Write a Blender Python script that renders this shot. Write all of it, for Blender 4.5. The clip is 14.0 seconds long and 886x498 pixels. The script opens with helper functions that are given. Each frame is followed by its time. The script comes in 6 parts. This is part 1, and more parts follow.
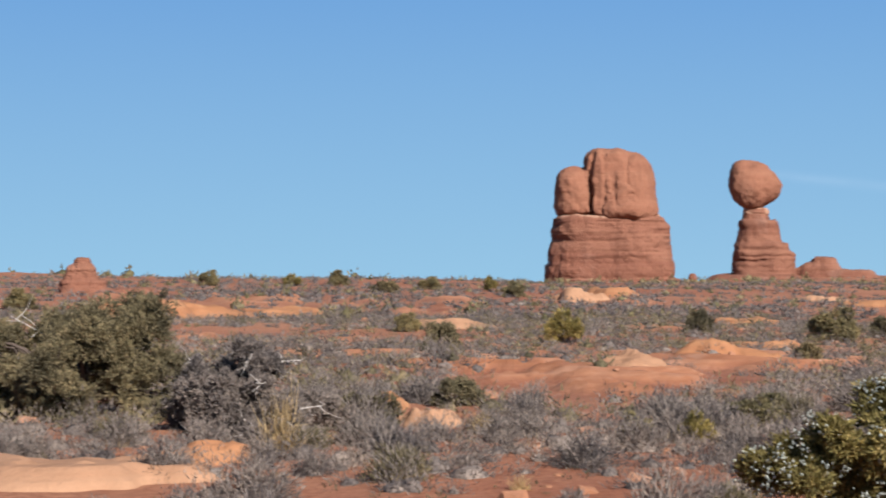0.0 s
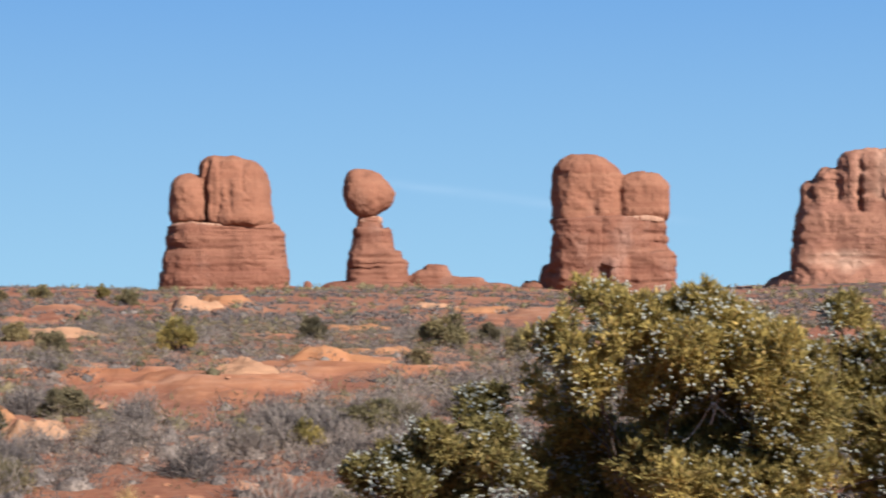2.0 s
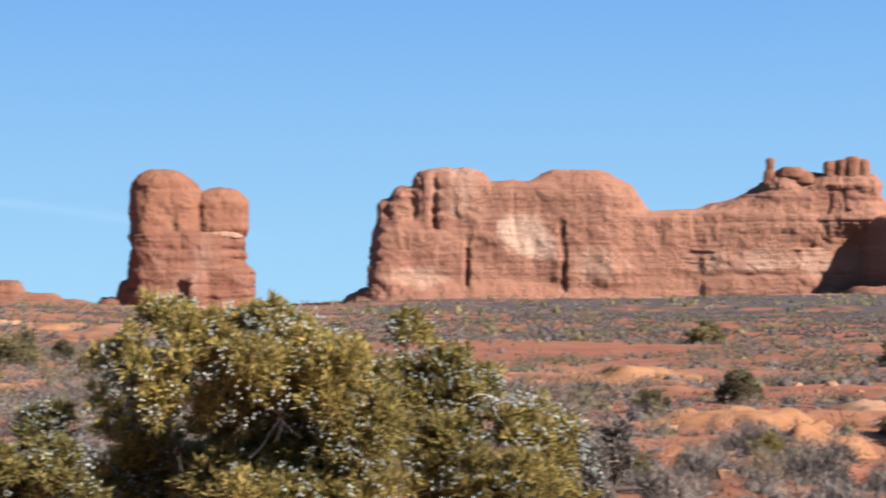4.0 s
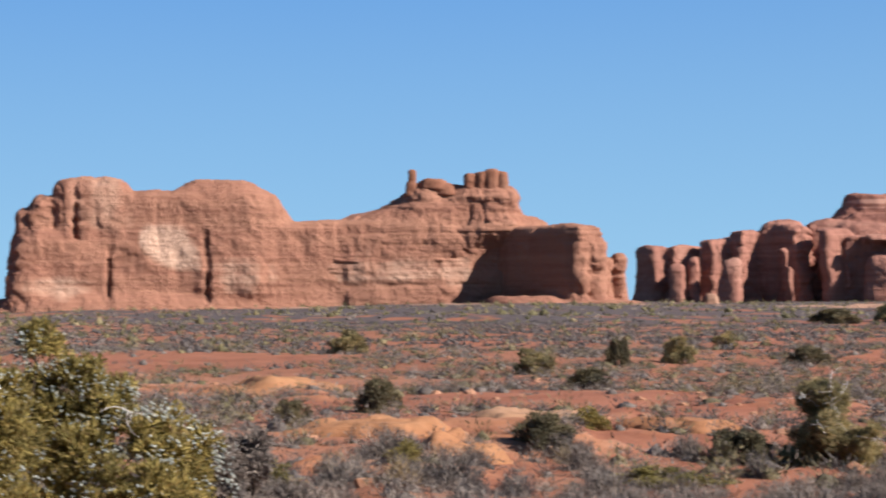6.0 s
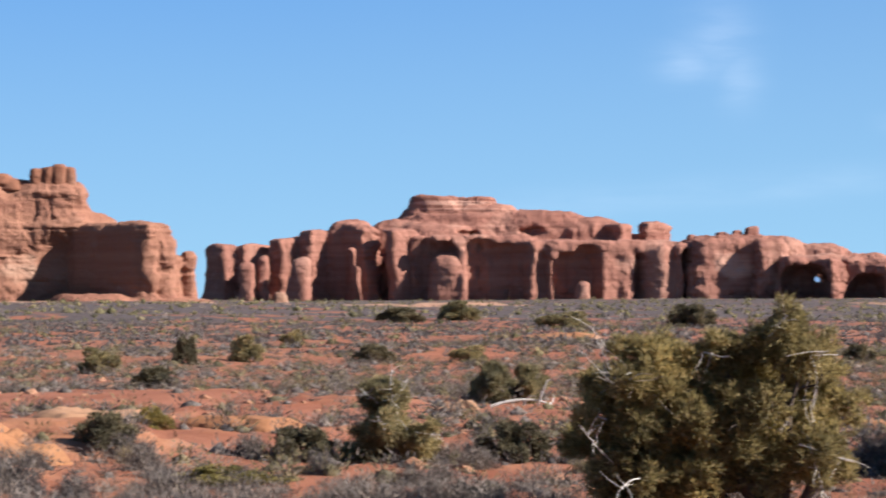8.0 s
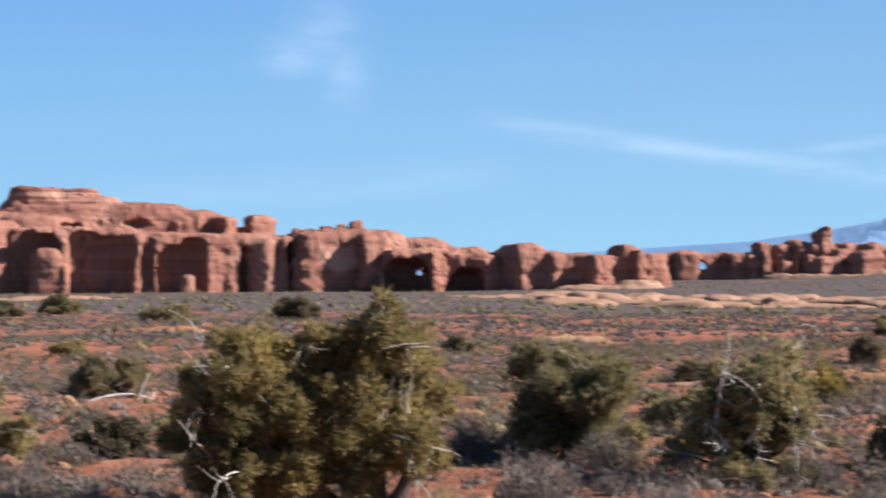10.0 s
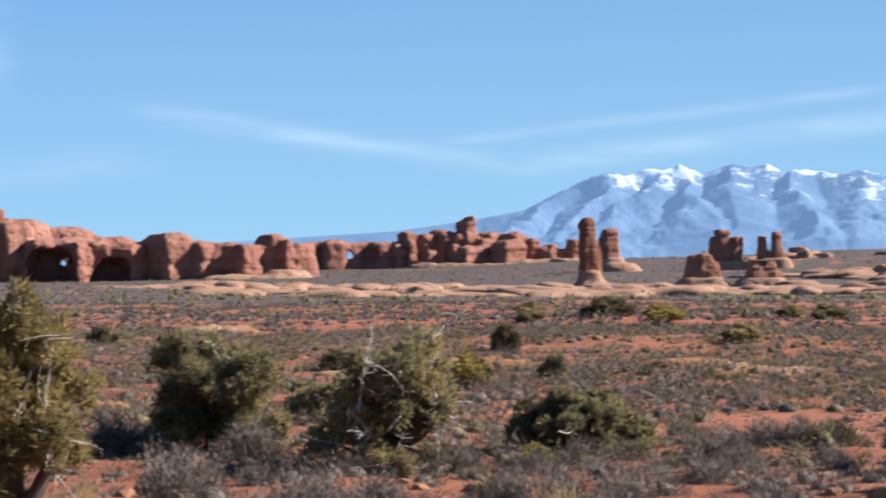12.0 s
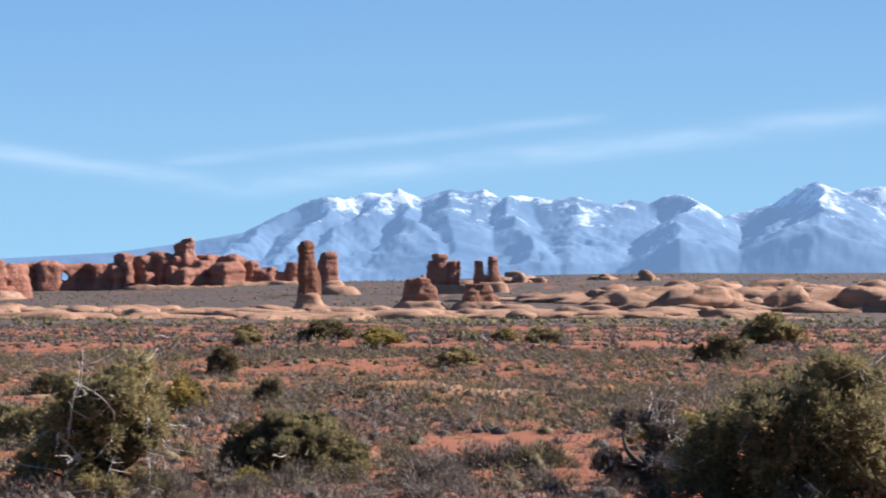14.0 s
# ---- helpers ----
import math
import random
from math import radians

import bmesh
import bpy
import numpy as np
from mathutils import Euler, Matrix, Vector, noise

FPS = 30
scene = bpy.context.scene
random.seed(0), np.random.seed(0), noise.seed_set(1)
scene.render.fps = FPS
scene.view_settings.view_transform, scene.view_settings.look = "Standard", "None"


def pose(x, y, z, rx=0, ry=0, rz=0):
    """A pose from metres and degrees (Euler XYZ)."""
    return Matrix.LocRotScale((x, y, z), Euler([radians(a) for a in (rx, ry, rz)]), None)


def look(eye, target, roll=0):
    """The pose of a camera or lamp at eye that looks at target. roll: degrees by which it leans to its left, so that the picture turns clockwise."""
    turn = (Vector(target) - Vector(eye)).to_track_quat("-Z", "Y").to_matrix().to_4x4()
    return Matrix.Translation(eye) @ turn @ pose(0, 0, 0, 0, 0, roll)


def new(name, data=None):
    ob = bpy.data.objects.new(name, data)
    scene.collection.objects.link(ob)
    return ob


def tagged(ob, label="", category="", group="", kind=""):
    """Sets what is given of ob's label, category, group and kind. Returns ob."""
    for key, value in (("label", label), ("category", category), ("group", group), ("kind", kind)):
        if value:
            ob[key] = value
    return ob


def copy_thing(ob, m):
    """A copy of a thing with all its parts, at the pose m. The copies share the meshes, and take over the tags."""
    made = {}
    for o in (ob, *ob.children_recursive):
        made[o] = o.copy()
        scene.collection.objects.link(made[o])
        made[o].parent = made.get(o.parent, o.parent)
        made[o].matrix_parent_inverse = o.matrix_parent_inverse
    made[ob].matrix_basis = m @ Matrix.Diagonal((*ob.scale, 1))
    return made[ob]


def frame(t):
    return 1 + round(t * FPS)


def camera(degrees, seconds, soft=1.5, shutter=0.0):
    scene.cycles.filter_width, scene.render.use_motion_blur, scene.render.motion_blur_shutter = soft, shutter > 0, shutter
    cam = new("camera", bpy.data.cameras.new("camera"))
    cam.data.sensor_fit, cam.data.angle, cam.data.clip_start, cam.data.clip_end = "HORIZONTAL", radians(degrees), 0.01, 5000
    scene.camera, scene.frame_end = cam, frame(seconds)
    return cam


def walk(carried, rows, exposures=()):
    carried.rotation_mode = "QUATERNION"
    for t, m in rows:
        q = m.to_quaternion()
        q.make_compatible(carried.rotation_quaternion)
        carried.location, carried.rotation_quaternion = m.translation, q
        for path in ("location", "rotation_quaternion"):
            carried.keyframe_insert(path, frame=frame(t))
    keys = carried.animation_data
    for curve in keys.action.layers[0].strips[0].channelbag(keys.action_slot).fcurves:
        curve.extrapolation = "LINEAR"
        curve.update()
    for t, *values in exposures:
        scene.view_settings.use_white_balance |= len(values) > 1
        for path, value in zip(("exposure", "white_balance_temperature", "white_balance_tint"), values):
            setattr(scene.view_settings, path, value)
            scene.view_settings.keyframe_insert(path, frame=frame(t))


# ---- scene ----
FOV = 26.146
EYE = 1.65          # eye height over the ground underfoot
ARM = 0.39          # the camera is held in front of a turning body
cam = camera(FOV, 14.0, soft=1.8, shutter=0.5)
# seconds, heading (clockwise from +y), tilt up, lean, all in degrees
TURN = [
    (0.0, 28.960, 0.500, 0.028),
    (0.5, 31.178, 0.394, -0.113),
    (1.0, 34.145, 0.528, 0.211),
    (1.5, 37.436, 0.705, 0.106),
    (2.0, 40.469, 0.730, -0.041),
    (2.5, 43.100, 0.519, 0.015),
    (3.0, 45.591, 0.565, -0.450),
    (3.5, 48.974, 0.828, -0.074),
    (4.0, 53.057, 1.216, 0.015),
    (4.2, 54.186, 1.280, 0.008),
    (6.3, 65.469, 1.292, -0.050),
    (6.5, 66.649, 1.114, 0.068),
    (7.0, 69.473, 1.203, 0.017),
    (7.5, 73.526, 1.460, 0.286),
    (7.7, 74.855, 1.447, 0.149),
    (9.8, 86.777, 1.405, 0.025),
    (10.0, 88.384, 1.234, -0.058),
    (10.5, 91.617, 0.932, 0.193),
    (11.0, 93.772, 0.861, 0.021),
    (11.5, 96.161, 0.785, -0.065),
    (12.0, 98.920, 0.889, -0.307),
    (12.5, 101.344, 1.376, -0.108),
    (13.0, 103.731, 1.838, 0.141),
    (13.5, 105.657, 1.725, -0.064),
    (14.0, 107.337, 1.557, 0.005),
]
rows = []
for t, yaw, tilt, lean in TURN:
    a = radians(yaw)
    rows.append((t, pose(ARM * math.sin(a), ARM * math.cos(a), EYE, 0, 0, -yaw) @ pose(0, 0, 0, 90 + tilt) @ pose(0, 0, 0, 0, 0, lean)))
walk(cam, rows, [(0.0, 0.98), (0.5, 1.1), (2.0, 1.13), (3.0, 1.16), (4.2, 1.3), (6.3, 1.1), (7.0, 1.12), (7.7, 1.25), (9.8, 1.29), (14.0, 1.29)])

# ---- light ----
SUN_AZ, SUN_EL = 180.0, 33.0
world = bpy.data.worlds.new("world")
scene.world = world
world.use_nodes = True
wn, wl = world.node_tree.nodes, world.node_tree.links
sky = wn.new("ShaderNodeTexSky")
sky.sky_type, sky.sun_disc = "NISHITA", False
sky.sun_elevation, sky.sun_rotation = radians(SUN_EL), radians(SUN_AZ)
sky.altitude, sky.air_density, sky.dust_density, sky.ozone_density = 1500, 1.0, 0.3, 2.0
# the view only takes in the sky's lowest degrees: read it a little higher up, where the dry air is deep blue
coord = wn.new("ShaderNodeTexCoord")
lift = wn.new("ShaderNodeVectorMath")
lift.operation = "ADD"
lift.inputs[1].default_value = (0, 0, 0.27)
wl.new(coord.outputs["Generated"], lift.inputs[0])
unit_dir = wn.new("ShaderNodeVectorMath")
unit_dir.operation = "NORMALIZE"
wl.new(lift.outputs["Vector"], unit_dir.inputs[0])
wl.new(unit_dir.outputs["Vector"], sky.inputs["Vector"])
tinted = wn.new("ShaderNodeMix")
tinted.data_type, tinted.blend_type = "RGBA", "MULTIPLY"
tinted.inputs["Factor"].default_value = 1.0
tinted.inputs["B"].default_value = (0.30, 0.43, 0.52, 1)
wl.new(sky.outputs["Color"], tinted.inputs["A"])


def sky_math(op, a, b=None, c=None):
    k = wn.new("ShaderNodeMath")
    k.operation = op
    for socket, v in zip(k.inputs, (a, b, c)):
        if isinstance(v, bpy.types.NodeSocket):
            wl.new(v, socket)
        elif v is not None:
            socket.default_value = v
    return k.outputs["Value"]


# thin high cloud: old vapour trails and one wisp, by heading and height in degrees
parts_xyz = wn.new("ShaderNodeSeparateXYZ")
wl.new(coord.outputs["Generated"], parts_xyz.inputs["Vector"])
heading = sky_math("MULTIPLY", sky_math("ARCTAN2", parts_xyz.outputs["X"], parts_xyz.outputs["Y"]), 57.2958)
height = sky_math("MULTIPLY", sky_math("ARCSINE", parts_xyz.outputs["Z"]), 57.2958)
flat_sky = wn.new("ShaderNodeCombineXYZ")
wl.new(heading, flat_sky.inputs["X"])
wl.new(height, flat_sky.inputs["Y"])
wisps = wn.new("ShaderNodeTexNoise")
wisps.inputs["Scale"].default_value, wisps.inputs["Detail"].default_value = 0.9, 5
streched = wn.new("ShaderNodeMapping")
streched.inputs["Scale"].default_value = (0.35, 1.6, 1)
streched.inputs["Rotation"].default_value = (0, 0, -0.08)
wl.new(flat_sky.outputs["Vector"], streched.inputs["Vector"])
wl.new(streched.outputs["Vector"], wisps.inputs["Vector"])
veil = sky_math("MULTIPLY_ADD", wisps.outputs["Fac"], 1.7, -0.35)
cloud = None
for a0, e0, a1, e1, wide, thick in ((90.0, 5.0, 101.6, 3.30, 0.28, 0.19), (100.6, 3.35, 121.0, 5.55, 0.32, 0.19), (99.0, 4.1, 112.0, 5.5, 0.18, 0.13), (38.5, 2.75, 47.5, 1.6, 0.14, 0.09), (78, 2.6, 90, 3.5, 0.45, 0.08), (85.2, 8.2, 83.6, 6.2, 0.9, 0.0)):
    slope = (e1 - e0) / (a1 - a0)
    off = sky_math("SUBTRACT", height, sky_math("MULTIPLY_ADD", heading, slope, e0 - slope * a0))
    body = sky_math("POWER", 2.718, sky_math("MULTIPLY", sky_math("POWER", sky_math("DIVIDE", sky_math("ABSOLUTE", off), wide), 2.0), -1.0))
    lo_, hi_ = min(a0, a1), max(a0, a1)
    w0 = wn.new("ShaderNodeMapRange")
    w1 = wn.new("ShaderNodeMapRange")
    for k_, v_ in ((w0, (lo_ - 1.2, lo_ + 1.5)), (w1, (hi_ + 1.2, hi_ - 1.5))):
        k_.interpolation_type = "SMOOTHSTEP"
        k_.inputs["From Min"].default_value, k_.inputs["From Max"].default_value = v_
        wl.new(heading, k_.inputs["Value"])
    one = sky_math("MULTIPLY", sky_math("MULTIPLY", body, thick), sky_math("MULTIPLY", w0.outputs["Result"], w1.outputs["Result"]))
    cloud = one if cloud is None else sky_math("MAXIMUM", cloud, one)
# one wisp, in three puffs
for az_, el_, wa, we in ((84.8, 7.55, 1.0, 1.15), (84.0, 7.0, 0.95, 0.6), (85.4, 6.5, 0.65, 0.85)):
    du, dv = sky_math("DIVIDE", sky_math("SUBTRACT", heading, az_), wa), sky_math("DIVIDE", sky_math("SUBTRACT", height, el_), we)
    puff = sky_math("POWER", 2.718, sky_math("MULTIPLY", sky_math("ADD", sky_math("MULTIPLY", du, du), sky_math("MULTIPLY", dv, dv)), -1.0))
    cloud = sky_math("MAXIMUM", cloud, sky_math("MULTIPLY", puff, 0.19))
veiled = wn.new("ShaderNodeMix")
veiled.data_type = "RGBA"
veiled.inputs["B"].default_value = (5.6, 6.0, 6.7, 1)
wl.new(sky_math("MULTIPLY", cloud, sky_math("MINIMUM", sky_math("MAXIMUM", veil, 0.25), 1.0)), veiled.inputs["Factor"])
# the bright band of air over the horizon, fading into the deep blue higher up
haze = wn.new("ShaderNodeMapRange")
haze.interpolation_type = "SMOOTHSTEP"
haze.inputs["From Min"].default_value, haze.inputs["From Max"].default_value = 9.0, 26.0
haze.inputs["To Min"].default_value, haze.inputs["To Max"].default_value = 0.92, 0.0
wl.new(height, haze.inputs["Value"])
band = wn.new("ShaderNodeMapRange")
band.inputs["From Min"].default_value, band.inputs["From Max"].default_value = -0.5, 10.0
wl.new(height, band.inputs["Value"])
air = wn.new("ShaderNodeMix")
air.data_type = "RGBA"
air.inputs["A"].default_value = (1.62, 2.92, 4.0, 1)
toward = wn.new("ShaderNodeMapRange")
toward.interpolation_type = "SMOOTHSTEP"
toward.inputs["From Min"].default_value, toward.inputs["From Max"].default_value = 60.0, 112.0
wl.new(heading, toward.inputs["Value"])
deep = wn.new("ShaderNodeMix")
deep.data_type = "RGBA"
deep.inputs["A"].default_value = (0.72, 1.78, 3.65, 1)
deep.inputs["B"].default_value = (0.90, 1.85, 3.35, 1)
wl.new(toward.outputs["Result"], deep.inputs["Factor"])
wl.new(deep.outputs["Result"], air.inputs["B"])
wl.new(band.outputs["Result"], air.inputs["Factor"])
hazed = wn.new("ShaderNodeMix")
hazed.data_type = "RGBA"
wl.new(air.outputs["Result"], hazed.inputs["B"])
wl.new(haze.outputs["Result"], hazed.inputs["Factor"])
wl.new(tinted.outputs["Result"], hazed.inputs["A"])
wl.new(hazed.outputs["Result"], veiled.inputs["A"])
wl.new(veiled.outputs["Result"], wn["Background"].inputs["Color"])
wn["Background"].inputs["Strength"].default_value = 0.102
sun = new("sun", bpy.data.lights.new("sun", "SUN"))
sun.data.energy, sun.data.angle, sun.data.color = 4.9, radians(0.53), (1.0, 0.955, 0.91)
sa, se = radians(SUN_AZ), radians(SUN_EL)
sun.matrix_world = look((0, 0, 60), (-math.sin(sa) * math.cos(se) * 10, -math.cos(sa) * math.cos(se) * 10, 60 - math.sin(se) * 10))


# ---- number noise, on arrays ----
def hashed(i, j, k, seed):
    h = (i * 374761393 + j * 668265263 + k * 2147483647 + seed * 1274126177) & 0xFFFFFFFF
    h = ((h ^ (h >> 13)) * 1274126177) & 0xFFFFFFFF
    return ((h ^ (h >> 16)) & 0xFFFF) / 32767.5 - 1.0


def vnoise(x, y, z, seed=0):
    xi, yi, zi = np.floor(x).astype(np.int64), np.floor(y).astype(np.int64), np.floor(z).astype(np.int64)
    fx, fy, fz = x - xi, y - yi, z - zi
    fx, fy, fz = fx * fx * (3 - 2 * fx), fy * fy * (3 - 2 * fy), fz * fz * (3 - 2 * fz)
    out = 0.0
    for a in (0, 1):
        for b in (0, 1):
            for c in (0, 1):
                w = (fx if a else 1 - fx) * (fy if b else 1 - fy) * (fz if c else 1 - fz)
                out = out + w * hashed(xi + a, yi + b, zi + c, seed)
    return out


def fbm(x, y, z, octaves=3, seed=0, gain=0.5):
    out, amp, f = 0.0, 1.0, 1.0
    for o in range(octaves):
        out = out + amp * vnoise(x * f, y * f, z * f, seed + o * 17)
        amp, f = amp * gain, f * 2.03
    return out


# ---- lie of the land ----
# heights of the plain in metres: rows by heading, columns by distance
LAND_AZ = np.array([17, 25, 33, 40, 47, 54, 66, 76, 88, 96, 104, 113.0])
LAND_D = np.array([150, 350, 700, 1000, 1350, 1800, 2200.0])
LAND_Z = np.array([
    [-1.0, 0.2, -9, -16, -25, -30, -35],
    [-1.3, -0.9, -9, -16, -25, -30, -35],
    [-1.6, -1.9, -5.2, -10, -18, -25, -30],
    [-1.7, -1.8, -3.3, -7, -14, -20, -25],
    [-1.8, -2.6, -6.0, -7, -12, -18, -20],
    [-1.7, -2.4, -3.2, -3, -6, -12, -18],
    [-1.7, -2.2, -0.6, 0.5, -3, -10, -18],
    [-1.6, -2.4, -2.5, -2, -0.5, 0, 0],
    [-1.6, -2.6, -3.0, -1, 0.3, 4, 4],
    [-1.6, -2.8, -5.5, -4, 3, 12, 8],
    [-1.6, -2.8, -6.5, -4, 6, 20, 22],
    [-1.6, -2.8, -6.5, -2, 9, 24, 33]])


# stretches of bare humped rock: heading, distance, their spread, and how much of it
ROCKY = ((31, 50, 9, 15, 0.75), (38, 62, 6, 17, 0.7), (23, 66, 5, 26, 0.8), (60, 32, 5, 6, 0.8), (66, 36, 5, 6, 0.55), (57, 60, 6, 12, 0.6), (72, 48, 5, 9, 0.4), (108, 58, 6, 11, 0.55), (98, 80, 9, 20, 0.35), (30, 140, 13, 60, 0.7), (45, 150, 8, 60, 0.5), (20, 27, 4, 3, 0.5))


def knolls(x, y, az, d):
    """Rounded, ledged humps of rock in the sand: their height, and how bare they are."""
    much = 0.12 + 0 * d
    for a, r, da, dr, k in ROCKY:
        much = np.maximum(much, k * np.exp(-(((az - a) / da) ** 2 + ((d - r) / dr) ** 2)))
    much = much * np.clip((d - 22) / 8, 0, 1) * np.clip((420 - d) / 200, 0, 1)
    wide = 1 + np.clip((d - 70) / 90, 0, 2)
    n = fbm(x / (2.9 * wide), y / (2.9 * wide), x * 0, 4, 15, 0.55)
    hump = np.clip((n + 0.50 * much - 0.30) * 1.4, 0, 1)
    step = np.floor(hump * 5 + 0.35 * vnoise(x / 1.7, y / 1.7, x * 0, 18)) / 5
    hump = np.clip(0.6 * hump + 0.4 * step, 0, 1)
    bare = np.clip((hump * much - 0.14 + 0.16 * vnoise(x / 1.3, y / 1.3, x * 0, 19)) * 4, 0, 0.75)
    return hump * much * 0.55 * wide, bare


def land(x, y):
    """Height of the ground at x, y (arrays)."""
    d = np.hypot(x, y)
    az = np.clip(np.degrees(np.arctan2(x, y)), LAND_AZ[0], LAND_AZ[-1])
    i = np.clip(np.searchsorted(LAND_AZ, az) - 1, 0, len(LAND_AZ) - 2)
    f = (az - LAND_AZ[i]) / (LAND_AZ[i + 1] - LAND_AZ[i])
    f = f * f * (3 - 2 * f)
    ld = np.log(np.maximum(d, 1.0))
    kd = np.log(LAND_D)
    j = np.clip(np.searchsorted(kd, ld) - 1, 0, len(kd) - 2)
    g = np.clip((ld - kd[j]) / (kd[j + 1] - kd[j]), 0, 1)
    far = (LAND_Z[i, j] * (1 - f) + LAND_Z[i + 1, j] * f) * (1 - g) + (LAND_Z[i, j + 1] * (1 - f) + LAND_Z[i + 1, j + 1] * f) * g
    near = np.interp(d, [0, 3, 9, 14, 40, 150], [0, -0.02, -0.7, -1.1, -1.25, -1.6])
    blend = np.clip((d - 90) / 60, 0, 1)
    z = near * (1 - blend) + far * blend
    z = z - np.clip((d - 2300) / 1500, 0, 1) * 60
    amp = np.clip((d - 6) / 25, 0, 1)
    z = z + amp * (0.30 * vnoise(x / 23, y / 23, x * 0, 5) + 0.12 * vnoise(x / 7.3, y / 7.3, x * 0, 6) + 0.03 * vnoise(x / 1.9, y / 1.9, x * 0, 7))
    z = z + knolls(x, y, np.degrees(np.arctan2(x, y)), d)[0]
    z = z + np.clip((d - 120) / 300, 0, 1) * (0.9 * vnoise(x / 70, y / 70, x * 0, 8) + 0.35 * vnoise(x / 28, y / 28, x * 0, 9))
    return z


def place(az, d, sink=0.0):
    a = radians(az)
    x, y = d * math.sin(a), d * math.cos(a)
    return Vector((x, y, float(land(np.array([x]), np.array([y]))[0]) - sink))


# ---- materials ----
def material(name, rough=0.9):
    m = bpy.data.materials.new(name)
    m.use_nodes = True
    n, l = m.node_tree.nodes, m.node_tree.links
    b = n["Principled BSDF"]
    b.inputs["Roughness"].default_value = rough
    b.inputs["Specular IOR Level"].default_value = 0.2
    return m, n, l, b


def node(n, l, kind, ins=()):
    k = n.new(kind)
    for key, v in dict(ins).items():
        if isinstance(v, bpy.types.NodeSocket):
            l.new(v, k.inputs[key])
        else:
            k.inputs[key].default_value = v
    return k


def ramp(n, l, fac, stops):
    k = n.new("ShaderNodeValToRGB")
    e = k.color_ramp.elements
    while len(e) < len(stops):
        e.new(0.5)
    for el, (p, c) in zip(e, stops):
        el.position, el.color = p, (*c, 1) if len(c) == 3 else c
    l.new(fac, k.inputs["Fac"])
    return k.outputs["Color"]


def noise_tex(n, l, vec, scale, detail=4.0, rough=0.55):
    return node(n, l, "ShaderNodeTexNoise", {"Vector": vec, "Scale": scale, "Detail": detail, "Roughness": rough}).outputs["Fac"]


def mapped(n, l, vec, scale):
    return node(n, l, "ShaderNodeMapping", {"Vector": vec, "Scale": scale}).outputs["Vector"]


def mix(n, l, fac, a, b, mode="MIX"):
    k = n.new("ShaderNodeMix")
    k.data_type, k.blend_type = "RGBA", mode
    for socket, v in ((k.inputs["Factor"], fac), (k.inputs["A"], a), (k.inputs["B"], b)):
        if isinstance(v, bpy.types.NodeSocket):
            l.new(v, socket)
        elif isinstance(v, (int, float)):
            socket.default_value = v
        else:
            socket.default_value = (*v, 1)
    return k.outputs["Result"]


def bump(n, l, b, height, strength, distance):
    k = node(n, l, "ShaderNodeBump", {"Height": height, "Strength": strength, "Distance": distance})
    l.new(k.outputs["Normal"], b.inputs["Normal"])


def sandstone(name, light, dark, pale, size=1.0, band=1.0, pale_at=0.62):
    """Layered desert sandstone; size stretches its pattern with the distance of the rock."""
    m, n, l, b = material(name, 0.95)
    pos = n.new("ShaderNodeNewGeometry").outputs["Position"]
    layers = noise_tex(n, l, mapped(n, l, pos, (0.012 / size, 0.012 / size, 0.42 / size)), 1.0, 5.0, 0.65)
    blot = noise_tex(n, l, mapped(n, l, pos, (0.05 / size, 0.05 / size, 0.035 / size)), 1.0, 5.0, 0.6)
    streak = noise_tex(n, l, mapped(n, l, pos, (0.22 / size, 0.22 / size, 0.02 / size)), 1.0, 3.0, 0.6)
    grain = noise_tex(n, l, pos, 1.1 / size, 4.0, 0.7)
    c = mix(n, l, ramp(n, l, layers, [(0.36, (0, 0, 0)), (0.64, (1, 1, 1))]), dark, light)
    c = mix(n, l, ramp(n, l, blot, [(pale_at - 0.06, (0, 0, 0)), (pale_at + 0.1, (0.75, 0.75, 0.75))]), c, pale)
    c = mix(n, l, ramp(n, l, streak, [(0.52, (0, 0, 0)), (0.72, (0.55, 0.55, 0.55))]), c, tuple(v * 0.62 for v in dark))
    c = mix(n, l, ramp(n, l, grain, [(0.3, (0, 0, 0)), (0.7, (0.35, 0.35, 0.35))]), c, tuple(v * 0.7 for v in light))
    # pale scars and dark varnish, where the rock carries them
    stain = node(n, l, "ShaderNodeAttribute")
    stain.attribute_name = "stain"
    ragged = n.new("ShaderNodeMath")
    ragged.operation = "MULTIPLY_ADD"
    l.new(stain.outputs["Fac"], ragged.inputs[0])
    ragged.inputs[1].default_value = 0.5
    l.new(mix(n, l, 0.5, mix(n, l, 0.5, streak, blot), layers), ragged.inputs[2])
    c = mix(n, l, ramp(n, l, ragged.outputs["Value"], [(0.62, (0, 0, 0)), (0.84, (0.9, 0.9, 0.9))]), c, tuple(v * 1.18 for v in pale))
    c = mix(n, l, ramp(n, l, ragged.outputs["Value"], [(0.12, (0.85, 0.85, 0.85)), (0.34, (0, 0, 0))]), c, tuple(v * 0.5 for v in dark))
    l.new(c, b.inputs["Base Color"])
    h = mix(n, l, 0.5, layers, grain)
    bump(n, l, b, h, 0.75, 1.5 * size * band)
    return m


